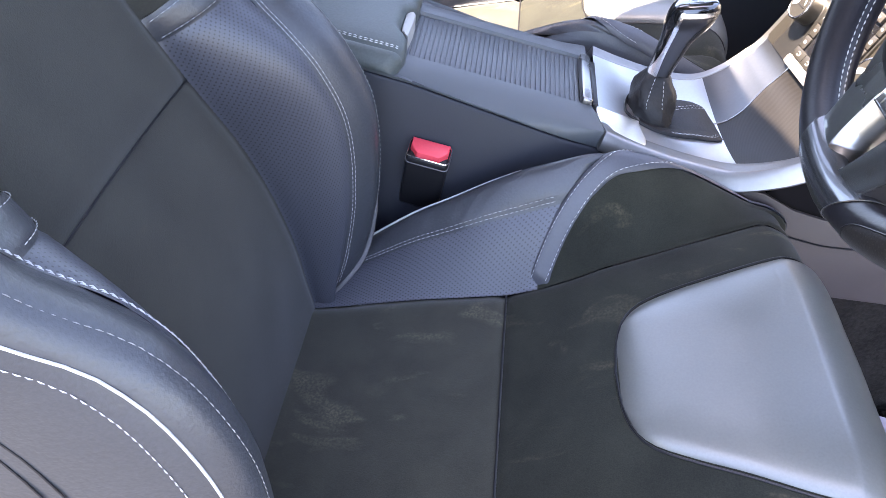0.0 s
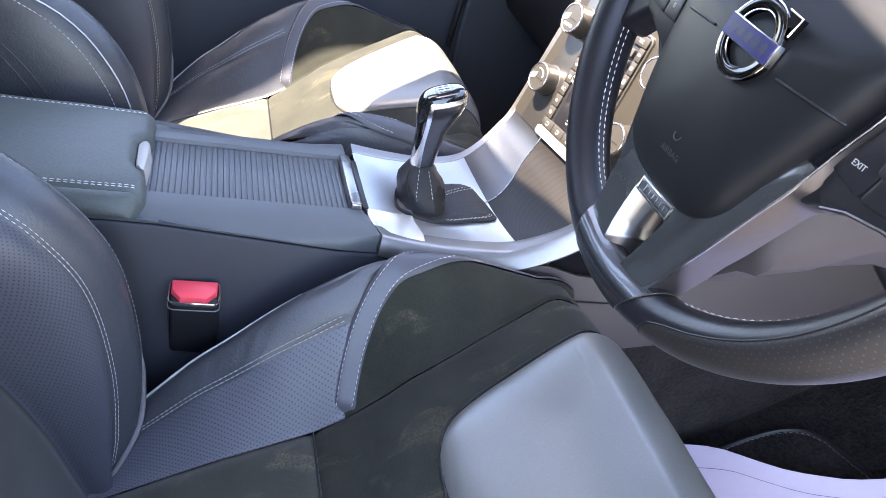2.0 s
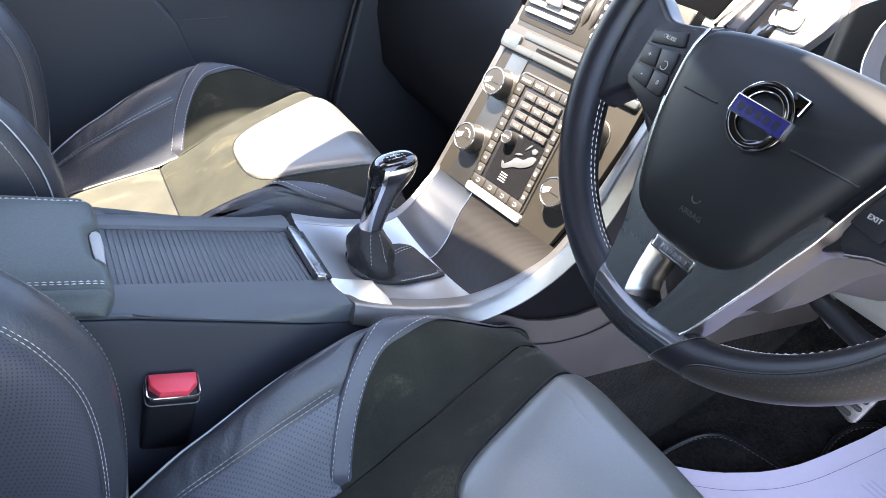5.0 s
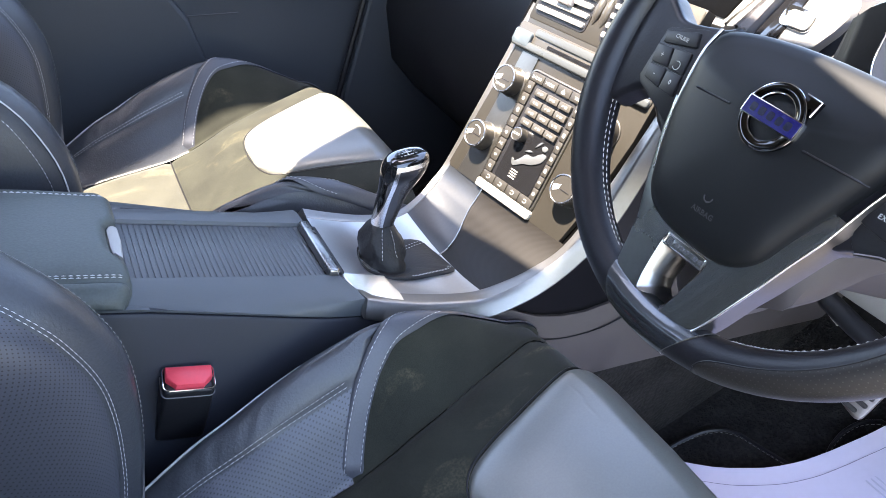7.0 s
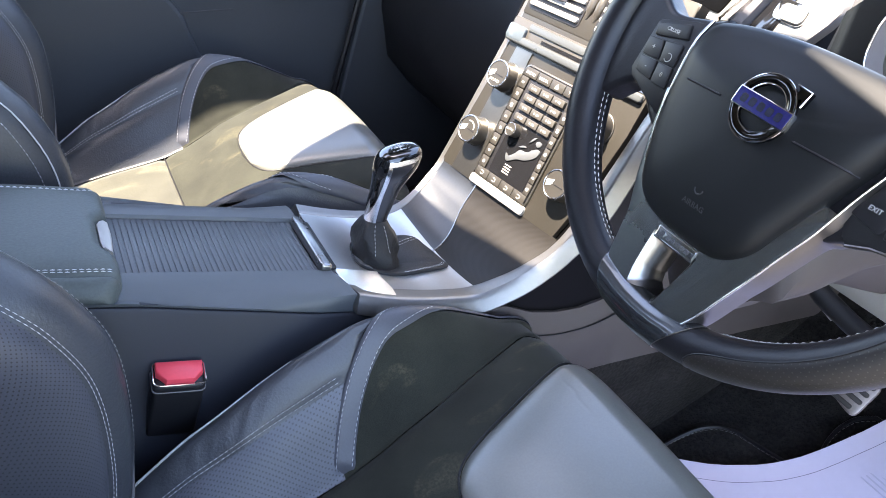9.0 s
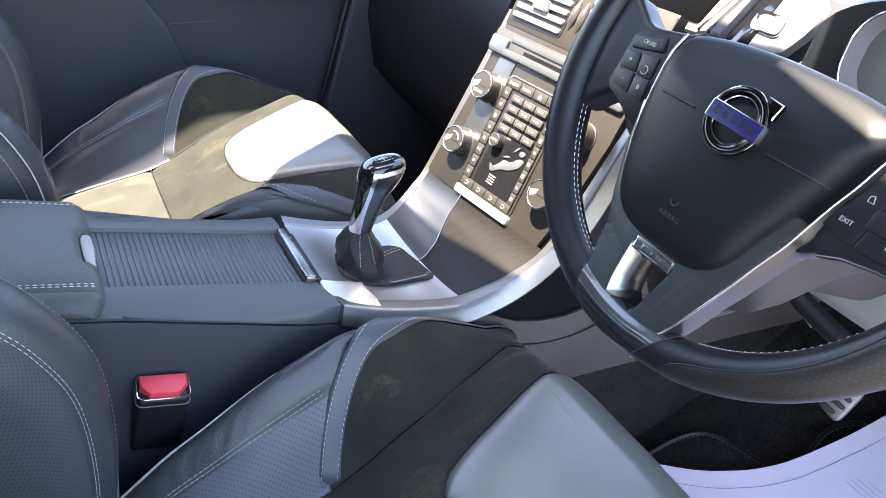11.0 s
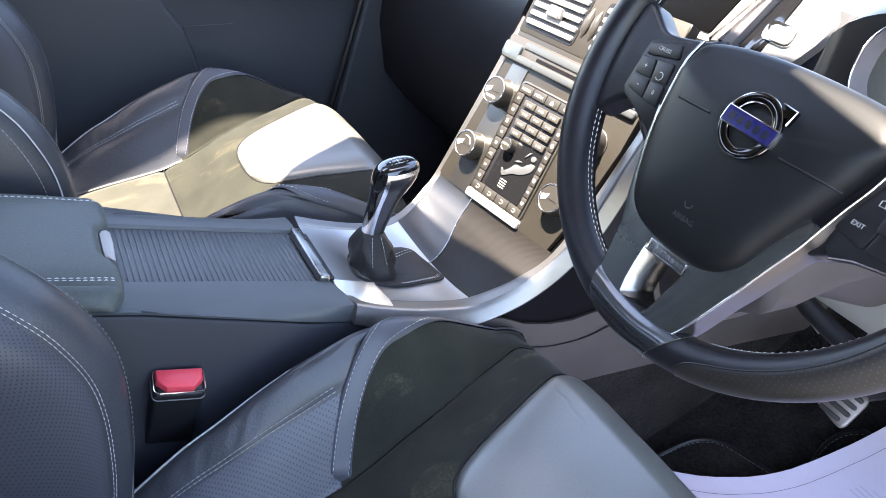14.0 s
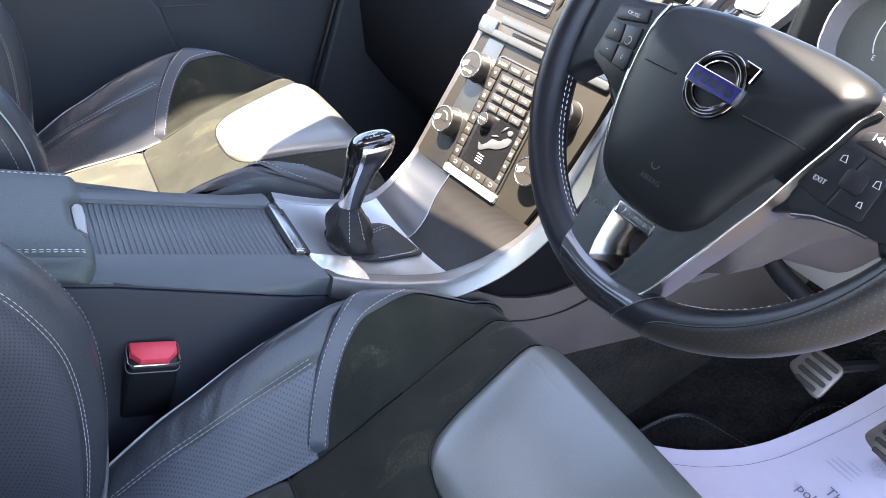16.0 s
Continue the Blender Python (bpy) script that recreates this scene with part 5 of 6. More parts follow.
for x0, x1, y in ((-0.062, -0.028, -0.0195), (0.036, 0.076, -0.0245)):
    bm = bmesh.new()
    tube(bm, [SW @ Vector((x, y, air_z(x, y) + 0.0001)) for x in even(x0, x1, 10)], 0.0009, 6)
    part("groove", bm, BLACK, wheel)

# round badge: ring, arrow and a plain blue bar
BX, BY, BZ = 0.0070, -0.0153, 0.0292
bm = bmesh.new()
rings = []
for r, z in ((0.0220, -0.001), (0.0220, 0.0022), (0.0213, 0.0032), (0.0180, 0.0036), (0.0161, 0.0028), (0.0155, -0.001)):
    rings.append([SW @ Vector((BX + r * math.cos(q), BY + r * math.sin(q), BZ + z)) for q in (math.tau * i / 48 for i in range(48))])
loft(bm, rings, True, False)
badge = part("badge", bm, DARK_CHROME, wheel, "dark chrome ring badge")
bm = bmesh.new()
prism(bm, [(BX + x, BY + y) for x, y in ((0.0150, 0.0165), (0.0180, 0.0125), (0.0205, 0.0140), (0.0229, 0.0096), (0.0248, 0.0197), (0.0131, 0.0211), (0.0165, 0.0185))], BZ - 0.001, BZ + 0.003, SW)
part("arrow", bm, DARK_CHROME, badge)
bm = bmesh.new()
tube(bm, [SW @ Vector((BX + x, BY + y, BZ + 0.003)) for x, y in ((0.0131, 0.0211), (0.0248, 0.0197), (0.0229, 0.0096))], 0.0006, 6)
part("arrow_edge", bm, CHROME, badge)
for r in (0.0221, 0.0157):
    bm = bmesh.new()
    tube(bm, [SW @ Vector((BX + r * math.cos(q), BY + r * math.sin(q), BZ + 0.0026)) for q in (math.tau * i / 48 for i in range(48))], 0.0005, 6, closed=True)
    part("ring_edge", bm, CHROME, badge)
bm = bmesh.new()
BAR = SW @ pose(BX + 0.001, BY, BZ, 0, 0, -3.5)
prism(bm, rrect(0.0445, 0.0124, 0.0006, 0, 0, 2), 0, 0.0046, BAR, bevel=0.0005)
bar = part("badge_bar", bm, CHROME, badge, "bright-edged bar")
bm = bmesh.new()
prism(bm, rrect(0.0428, 0.0108, 0.0004, 0, 0, 2), 0.003, 0.0050, BAR)
part("badge_field", bm, BLUE, badge, "deep blue field")
for i in range(5):
    bm = bmesh.new()
    prism(bm, rrect(0.0050, 0.0056, 0.0016, -0.0144 + 0.0072 * i, 0, 3), 0.0045, 0.00515, BAR)
    part("badge_mark", bm, BLUE_DARK, badge)


lettering("AIRBAG", 0.0056, SW @ pose(-0.0005, -0.0885, air_z(-0.0005, -0.0885) + 0.0006, 14), LEGEND_DIM, wheel)
bm = bmesh.new()
tube(bm, [SW @ Vector((-0.002 + 0.0035 * math.cos(radians(a)), -0.0775 + 0.0035 * math.sin(radians(a)), air_z(0.0, -0.079) + 0.0003)) for a in range(180, 361, 20)], 0.0005, 5)
part("airbag_symbol", bm, LEGEND_DIM, wheel)

# dark metal bottom spoke with its window, and the bright strips along the cover
WINDOW = [(-0.0150, -0.1180), (-0.0150, -0.1440), (-0.0130, -0.1510), (-0.0080, -0.1550), (-0.0010, -0.1560), (0.0030, -0.1510), (0.0075, -0.1280), (0.0090, -0.1180)]


def ring_plate(bm, outer, inner, z0, z1, m):
    """A plate between two outlines of the same count, bevelled a little."""
    rings = [[m @ Vector((x, y, z0)) for x, y in outer], [m @ Vector((x, y, z1)) for x, y in outer], [m @ Vector((x, y, z1 + 0.0015)) for x, y in [((a[0] * 0.9 + b[0] * 0.1), (a[1] * 0.9 + b[1] * 0.1)) for a, b in zip(outer, inner)]],
             [m @ Vector((x, y, z1 + 0.0015)) for x, y in inner], [m @ Vector((x, y, z0)) for x, y in inner], [m @ Vector((x, y, z0)) for x, y in outer]]
    return loft(bm, rings, True, False)


def resample(pts, n):
    p = [Vector(q) for q in pts] + [Vector(pts[0])]
    acc = [0]
    for a, b in zip(p, p[1:]):
        acc.append(acc[-1] + (b - a).length)
    out = []
    for i in range(n):
        s = acc[-1] * i / n
        k = max(j for j in range(len(acc) - 1) if acc[j] <= s)
        out.append(tuple(p[k].lerp(p[k + 1], (s - acc[k]) / (acc[k + 1] - acc[k]))))
    return out


def by_angle(pts, c, n):
    """n points of a closed outline, one in each direction from c."""
    fine = resample(pts, 1600)
    out = []
    for i in range(n):
        a = math.tau * i / n
        out.append(min(fine, key=lambda p: abs((math.atan2(p[1] - c[1], p[0] - c[0]) - a + math.pi) % math.tau - math.pi)))
    return out


CEN = (-0.005, -0.142)
LEFT = [(-0.086, -0.030), (-0.079, -0.060), (-0.067, -0.094), (-0.0560, -0.1188), (-0.0505, -0.150), (-0.0456, -0.175)]
CREST = [(0.1005, 0.0120), (0.0937, 0.0036), (0.0909, -0.0055), (0.0877, -0.0171), (0.0825, -0.0320), (0.0778, -0.0482), (0.0729, -0.0651), (0.0650, -0.0851), (0.0572, -0.1067), (0.0485, -0.1287), (0.0391, -0.1517), (0.0294, -0.1676), (0.0245, -0.1780)]
LOWER = LEFT + [(-0.020, -0.1800), (0.0, -0.1810)] + CREST[:4:-1]
FRAME_OUT = [(-0.0250, -0.1180), (-0.0245, -0.1356), (-0.0235, -0.1500), (-0.0215, -0.1595), (-0.0140, -0.1650), (0.0010, -0.1658), (0.0065, -0.1605), (0.0140, -0.1320), (0.0170, -0.1180)]
bm = bmesh.new()
ring_plate(bm, by_angle(LOWER, CEN, 240), by_angle(FRAME_OUT, CEN, 240), -0.012, 0.0105, SW)
part("lower_spoke", bm, GUNMETAL, wheel, "glossy dark metal bottom spoke")
bm = bmesh.new()
o, i_ = by_angle(FRAME_OUT, CEN, 96), by_angle(WINDOW, CEN, 96)
loft(bm, [[SW @ Vector((x, y, 0.0118)) for x, y in o], [SW @ Vector((a[0] * 0.6 + b[0] * 0.4, a[1] * 0.6 + b[1] * 0.4, 0.0085)) for a, b in zip(o, i_)], [SW @ Vector((x, y, -0.004)) for x, y in i_], [SW @ Vector((x, y, -0.014)) for x, y in i_]], True, False)
part("window_frame", bm, ALU, wheel, "bright metal window in the spoke")
bm = bmesh.new()
prism(bm, rrect(0.0390, 0.0098, 0.001, -0.0040, -0.1182, 2), 0.006, 0.0125, SW, bevel=0.0008)
plate = part("name_plate", bm, GUNMETAL, wheel, "small dark metal name plate")
bm = bmesh.new()
tube(bm, [SW @ Vector((x, y, 0.0126)) for x, y in rrect(0.0365, 0.0076, 0.0006, -0.0040, -0.1182, 2)], 0.0004, 5, closed=True)
part("plate_edge", bm, CHROME, plate)
for x, w, h in [(-0.0175, 0.0050, 0.0056)] + [(-0.0110 + 0.0046 * j, 0.0032, 0.0034) for j in range(6)]:
    bm = bmesh.new()
    prism(bm, rrect(w, h, 0.0005, x, -0.1182, 2), 0.0118, 0.0128, SW)
    part("plate_mark", bm, CHROME_SATIN, plate)

# side arms from the cover to the rim
for g in (-1, 1):
    bm = bmesh.new()
    arm = [(g * 0.070, 0.022), (g * 0.085, 0.0245), (g * 0.110, 0.0205), (g * 0.124, 0.0205), (g * 0.136, 0.027), (g * 0.152, 0.036), (g * 0.162, 0.030), (g * 0.166, 0.0), (g * 0.164, -0.052), (g * 0.148, -0.058), (g * 0.136, -0.047), (g * 0.123, -0.0385), (g * 0.105, -0.046), (g * 0.086, -0.060), (g * 0.066, -0.062)]
    prism(bm, smooth_loop(arm, 3), -0.016, 0.0065, SW, bevel=0.005, seg=3)
    part("side_spoke", bm, WHEEL_LEATHER, wheel, "black leather side spoke")

# bright trim that runs from beside the buttons down to the rim: a sharp crest and the wall below it
outer = [(0.1018, 0.0110), (0.0952, 0.0022), (0.0926, -0.0065), (0.0895, -0.0180), (0.0848, -0.0335), (0.0842, -0.0600), (0.0745, -0.0690), (0.0662, -0.0875), (0.0577, -0.1080), (0.0500, -0.1245), (0.0412, -0.1450), (0.0335, -0.1620), (0.0262, -0.1775)]
last = len(CREST) - 1
ia = [tuple(curve_at([(j, p[c]) for j, p in enumerate(CREST)], s) for c in (0, 1)) for s in even(0, last, 70)]
oa = [tuple(curve_at([(j, p[c]) for j, p in enumerate(outer)], s) for c in (0, 1)) for s in even(0, last, 70)]
rings = []
for (ix, iy), (ox, oy) in zip(ia, oa):
    rings.append([SW @ Vector(p) for p in ((ix, iy, -0.012), (ix, iy, 0.0112), (ix * 0.9 + ox * 0.1, iy * 0.9 + oy * 0.1, 0.0118), (ix * 0.6 + ox * 0.4, iy * 0.6 + oy * 0.4, 0.0085), (ox, oy, 0.0), (ox, oy, -0.012))])
bm = bmesh.new()
loft(bm, rings)
part("spoke_trim", bm, SPOKE_METAL, wheel, "satin metal spoke trim")
bm = bmesh.new()
tube(bm, [SW @ Vector((ix, iy, 0.0116)) for ix, iy in ia], 0.0008, 6)
part("trim_edge", bm, CHROME_SATIN, wheel, "bright crest of the trim")


def wheel_key(pts, z, name="button", mat=BLACK):
    bm = bmesh.new()
    prism(bm, pts, z - 0.006, z, SW, bevel=0.0007)
    return part(name, bm, mat, wheel, "black button")


KZ = 0.0088
keys = [(quad((-0.1288, 0.0080), (-0.0980, 0.0155), (-0.0942, 0.0042), (-0.1268, -0.0017)), "CRUISE", 0.0042, (-0.1115, 0.0065)),
        (quad((-0.1298, -0.0032), (-0.1140, -0.0022), (-0.1100, -0.0170), (-0.1280, -0.0175)), "+", 0.0062, (-0.1205, -0.0100)),
        (quad((-0.1130, -0.0018), (-0.0950, 0.0000), (-0.0928, -0.0170), (-0.1085, -0.0172)), "", 0, (-0.102, -0.010)),
        (quad((-0.1280, -0.0183), (-0.1098, -0.0178), (-0.1070, -0.0330), (-0.1258, -0.0300)), "-", 0.0062, (-0.1175, -0.0245)),
        (quad((-0.1082, -0.0180), (-0.0926, -0.0178), (-0.0900, -0.0340), (-0.1062, -0.0330)), "0", 0.0050, (-0.0995, -0.0255)),
        (quad((0.0800, -0.0430), (0.0930, -0.0115), (0.1080, -0.0122), (0.1030, -0.0470)), "", 0, (0, 0)),
        (quad((0.1042, -0.0472), (0.1092, -0.0122), (0.1265, -0.0135), (0.1275, -0.0462)), "", 0, (0, 0)),
        (quad((0.0970, -0.0078), (0.0988, 0.0000), (0.1290, 0.0090), (0.1300, -0.0100)), "", 0, (0, 0))]
for pts, word, size, at in keys:
    k = wheel_key(pts, KZ)
    if word:
        lettering(word, size, SW @ pose(at[0], at[1], KZ + 0.0001), LEGEND, k)
lettering("EXIT", 0.0043, SW @ pose(0.0925, -0.0354, KZ + 0.0001), LEGEND, wheel)
bm = bmesh.new()
tube(bm, [SW @ Vector((-0.1025 + 0.0032 * math.cos(radians(a)), -0.0125 + 0.0032 * math.sin(radians(a)), KZ)) for a in range(-150, 121, 15)], 0.00035, 5)
part("button_symbol", bm, LEGEND, wheel)
wheel_key(rrect(0.0150, 0.0125, 0.003, 0.1115, -0.0278), KZ + 0.0024, "rocker_pad")
for x, y, r in ((0.0979, -0.0188, 0.0026), (0.1230, -0.0235, 0.0026), (0.1213, -0.0374, 0.0020)):
    bm = bmesh.new()
    tube(bm, [SW @ Vector((x + r * math.cos(q), y + r * math.sin(q), KZ)) for q in (radians(-40), radians(80), radians(140), radians(220))], 0.0004, 5, closed=True)
    part("button_symbol", bm, LEGEND, wheel)
bm = bmesh.new()
for d in (0.0, 0.0036):
    prism(bm, [(0.1095 + d, -0.0030), (0.1095 + d, 0.0012), (0.1062 + d, -0.0009)], KZ - 0.0003, KZ + 0.0003, SW)
prism(bm, rrect(0.0008, 0.0042, 0.0002, 0.1052, -0.0009, 1), KZ - 0.0003, KZ + 0.0003, SW)
part("button_symbol", bm, LEGEND, wheel)
bm = bmesh.new()
tube(bm, [SW @ Vector((x, y, 0.0072)) for x, y in ((0.0895, -0.0608), (0.1023, -0.0553), (0.1228, -0.0515), (0.1353, -0.0508))], 0.0010, 6)
part("pod_edge", bm, SPOKE_METAL, wheel, "bright lower edge of the button pod")
# black pods under the buttons
for pts in ([(-0.1310, 0.0080), (-0.1285, 0.0108), (-0.0965, 0.0190), (-0.0880, 0.0190), (-0.0800, -0.0500), (-0.0840, -0.0520), (-0.1270, -0.0355), (-0.1315, -0.0300)], [(0.0795, -0.0465), (0.0850, -0.0300), (0.0905, -0.0120), (0.0950, 0.0010), (0.1030, 0.0090), (0.1460, 0.0180), (0.1500, -0.0480), (0.1353, -0.0505), (0.1228, -0.0512), (0.1023, -0.0550), (0.0895, -0.0605), (0.0842, -0.0565)]):
    bm = bmesh.new()
    prism(bm, pts, -0.006, 0.0075, SW, bevel=0.0008)
    part("button_pod", bm, BLACK, wheel, "black button pod")

# ---- dashboard ----
dash = thing("dashboard", "black dashboard with satin metal trim", "dashboard")
bm = bmesh.new()
PROF = [(0.46, 0.36), (0.40, 0.42), (0.375, 0.52), (0.375, 0.60), (0.38, 0.66), (0.40, 0.72), (0.45, 0.765), (0.60, 0.79), (1.0, 0.80), (1.0, 0.36)]
loft(bm, [[Vector((x - (0.088 * math.exp(-(y - 0.131) / 0.06) if x < 0.5 else 0.0), y, z)) for x, z in PROF] for y in even(0.131, 0.735, 30)])
# black base colour carries the shade on the passenger side
part("passenger_dash", bm, BLACK, dash)
bm = bmesh.new()
loft(bm, [[Vector((x, y, z)) for x, z in ((0.34, 0.46), (0.285, 0.48), (0.30, 0.56), (0.335, 0.66), (0.375, 0.700), (0.425, 0.712), (0.455, 0.785), (0.60, 0.80), (1.0, 0.80), (1.0, 0.46))] for y in even(-0.110, 0.110, 6)])
part("centre_dash", bm, BLACK, dash)
# outer_panel is pale to put its sunlit look into the colour
for nm, y0, y1, zb in (("knee_panel", -0.3155, -0.1110, 0.635), ("outer_panel", -0.735, -0.316, 0.545)):
    bm = bmesh.new()
    prof = [(0.46, zb - 0.01), (0.40, zb), (0.385, zb + 0.02), (0.392, 0.70)]
    prof += [(1.0, 0.70), (1.0, zb - 0.01)] if nm == "outer_panel" else [(0.41, 0.715), (0.45, 0.79), (0.60, 0.80), (1.0, 0.80), (1.0, zb - 0.01)]
    loft(bm, [[Vector((x, y, z)) for x, z in prof] for y in even(y0, y1, 8)])
    part(nm, bm, SILVER_TRIM if nm == "outer_panel" else PLASTIC, dash, "lower panel, pale to carry the sun on it" if nm == "outer_panel" else "soft black lower panel")
bm = bmesh.new()
loft(bm, [[Vector((x, y, z)) for x, z in ((0.395, 0.7005), (0.41, 0.715), (0.45, 0.79), (0.60, 0.80), (1.0, 0.80), (1.0, 0.7005))] for y in even(-0.735, -0.316, 8)])
part("dash_top", bm, PLASTIC, dash, "soft black upper dashboard")
bm = bmesh.new()
tube(bm, [Vector((0.406, -0.225, 0.590)), Vector((0.404, -0.250, 0.570)), Vector((0.400, -0.285, 0.550)), Vector((0.398, -0.305, 0.541)), Vector((0.396, -0.325, 0.534)), Vector((0.394, -0.360, 0.528)), Vector((0.392, -0.40, 0.524))], 0.010, 10)
part("panel_edge", bm, BLACK, dash)
bm = bmesh.new()
tube(bm, [Vector((0.397, -0.290, 0.537)), Vector((0.395, -0.320, 0.5265)), Vector((0.392, -0.345, 0.520))], 0.0012, 6)
part("edge_line", bm, SILVER_TRIM, dash, "thin pale edge line")

# upper middle: screen, bright bezel, start button panel (axes: u to the driver's right, v up)
DM = frame_of((0.400, 0.0, 0.735), (0, -1, 0), (0.38, 0, 0.92))
bm = bmesh.new()
prism(bm, [(-0.165, -0.022), (0.084, -0.0085), (0.0905, -0.004), (0.130, 0.115), (-0.165, 0.115)], -0.02, -0.004, DM, bevel=0.002)
part("screen_surround", bm, PLASTIC_PALE, dash, "pale sunlit trim")
bm = bmesh.new()
prism(bm, [(-0.155, -0.008), (0.0805, 0.0004), (0.0830, 0.003), (0.110, 0.105), (-0.155, 0.105)], -0.006, -0.0015, DM, bevel=0.001)
part("screen", bm, DEEP_BLACK, dash, "dark glossy display")
bm = bmesh.new()
prism(bm, quad((0.0905, -0.008), (0.1080, -0.004), (0.1440, 0.10), (0.1240, 0.10), r=0.04), -0.01, 0.004, DM, bevel=0.003)
part("bezel", bm, SILVER_TRIM, dash, "bright metal bezel")
bm = bmesh.new()
prism(bm, quad((0.1085, -0.008), (0.1260, -0.006), (0.1530, 0.10), (0.1445, 0.10), r=0.04), -0.01, 0.0105, DM, bevel=0.004)
part("bezel", bm, PLASTIC_GREY, dash, "raised grey bezel")
bm = bmesh.new()
prism(bm, quad((0.1262, -0.010), (0.1555, -0.006), (0.1690, 0.094), (0.1535, 0.094), r=0.03), -0.006, 0.0012, DM, bevel=0.001)
part("dark_insert", bm, GLOSS, dash, "gloss black strip beside the switch panel")
bm = bmesh.new()
prism(bm, [(0.126, -0.012), (0.184, -0.003), (0.196, 0.006), (0.206, 0.026), (0.2105, 0.041), (0.206, 0.058), (0.194, 0.072), (0.17, 0.09), (0.156, 0.10)], -0.012, 0.0, DM, bevel=0.003)
switch_panel = part("switch_panel", bm, SILVER_TRIM, dash, "pale sunlit switch panel")
bm = bmesh.new()
prism(bm, rrect(0.038, 0.022, 0.008, 0.164, 0.025), -0.002, 0.0025, DM, bevel=0.001)
part("button_bezel", bm, CHROME, switch_panel)
bm = bmesh.new()
prism(bm, rrect(0.030, 0.0165, 0.006, 0.167, 0.024), 0, 0.0045, DM, bevel=0.002)
part("start_button", bm, PLASTIC_PALE, switch_panel, "pale start button")

# instrument hood with one dial ring in view
bm = bmesh.new()
hood = []
for y in even(-0.60, -0.236, 30):
    k = max(0.0, 1 - ((y + 0.418) / 0.182) ** 2) ** 0.22
    hood.append([Vector((0.362 + 0.01 * (1 - k), y, 0.700)), Vector((0.358 + 0.02 * (1 - k), y, 0.70 + 0.13 * k)), Vector((0.40, y, 0.71 + 0.14 * k)), Vector((0.52, y, 0.71 + 0.12 * k)), Vector((0.52, y, 0.700))])
loft(bm, hood)
part("instrument_hood", bm, BLACK, dash, "black instrument hood")
# deep oval window of the instruments with a pale inner wall and a thin bright rim
IM = frame_of((0.3325, -0.4245, 0.774), (0, -1, 0), (0.10, 0, 0.995))


def dial_loop(grow, z):
    return [IM @ Vector((x, y, z)) for x, y in rrect(0.242 + 2 * grow, 0.078 + 2 * grow, 0.034 + grow, 0.0, 0.002, 10)]


bm = bmesh.new()
loft(bm, [dial_loop(0.004, -0.004), dial_loop(0.003, 0.001), dial_loop(0.0, 0.002), dial_loop(-0.002, -0.004), dial_loop(-0.006, -0.013)], True, False)
dial = part("instrument_bezel", bm, DIAL_WALL, dash, "pale inner wall of the instrument window")
bm = bmesh.new()
tube(bm, dial_loop(0.0015, 0.002), 0.0009, 6, closed=True)
part("bezel_rim", bm, CHROME, dial, "thin bright rim")
bm = bmesh.new()
prism(bm, rrect(0.232, 0.068, 0.028, 0.0, 0.002), -0.030, -0.0125, IM)
part("dial_face", bm, GAUGE, dial, "grey-brown gauge face")
for pts in ([(0.030 * math.cos(radians(a)) - 0.056, 0.030 * math.sin(radians(a)) + 0.008) for a in range(150, 211, 5)],):
    bm = bmesh.new()
    tube(bm, [IM @ Vector((x, y, -0.0122)) for x, y in pts], 0.0005, 5)
    part("gauge_scale", bm, WHITE, dial, "white scale line")
lettering("F", 0.006, IM @ pose(-0.077, 0.0235, -0.0122), WHITE, dial)
lettering("E", 0.006, IM @ pose(-0.080, -0.0100, -0.0122), WHITE, dial)
bm = bmesh.new()
prism(bm, rrect(0.0042, 0.0050, 0.0008, -0.0745, 0.0075, 2), -0.0125, -0.0120, IM)
tube(bm, [IM @ Vector((x, y, -0.0120)) for x, y in ((-0.0722, 0.0055), (-0.0705, 0.0060), (-0.0705, 0.0095))], 0.0004, 5)
part("fuel_symbol", bm, WHITE, dial, "white pump mark")

# ---- steering column ----
bm = bmesh.new()
rings = []
for z, w, top, side, low in ((-0.016, 0.048, -0.005, -0.090, -0.130), (-0.030, 0.060, 0.0, -0.112, -0.160), (-0.060, 0.061, 0.005, -0.098, -0.152), (-0.100, 0.061, 0.005, -0.070, -0.128), (-0.160, 0.062, 0.005, -0.045, -0.105), (-0.300, 0.062, 0.005, -0.035, -0.095)):
    half = smooth_loop([(0.0, top), (w * 0.7, top - 0.004), (w, top - 0.030), (w * 1.01, (top + side) / 2), (w, side), (w * 0.72, side - 0.28 * (side - low)), (w * 0.35, low + 0.010), (0.0, low), (-w * 0.35, low + 0.010), (-w * 0.72, side - 0.28 * (side - low)), (-w, side), (-w * 1.01, (top + side) / 2), (-w, top - 0.030), (-w * 0.7, top - 0.004)], 3)
    rings.append([SW @ Vector((x, y, z)) for x, y in half])
loft(bm, rings)
tagged(part("steering_column", bm, LILAC, None), "grey plastic steering column shroud behind the wheel", "steering column")

# ---- footwell ----
PANEL_LOW = 0.284


def panel_top(x):
    return curve_at([(0.05, 0.41), (0.184, 0.408), (0.237, 0.388), (0.297, 0.381), (0.347, 0.390), (0.42, 0.42), (0.93, 0.50)], x)


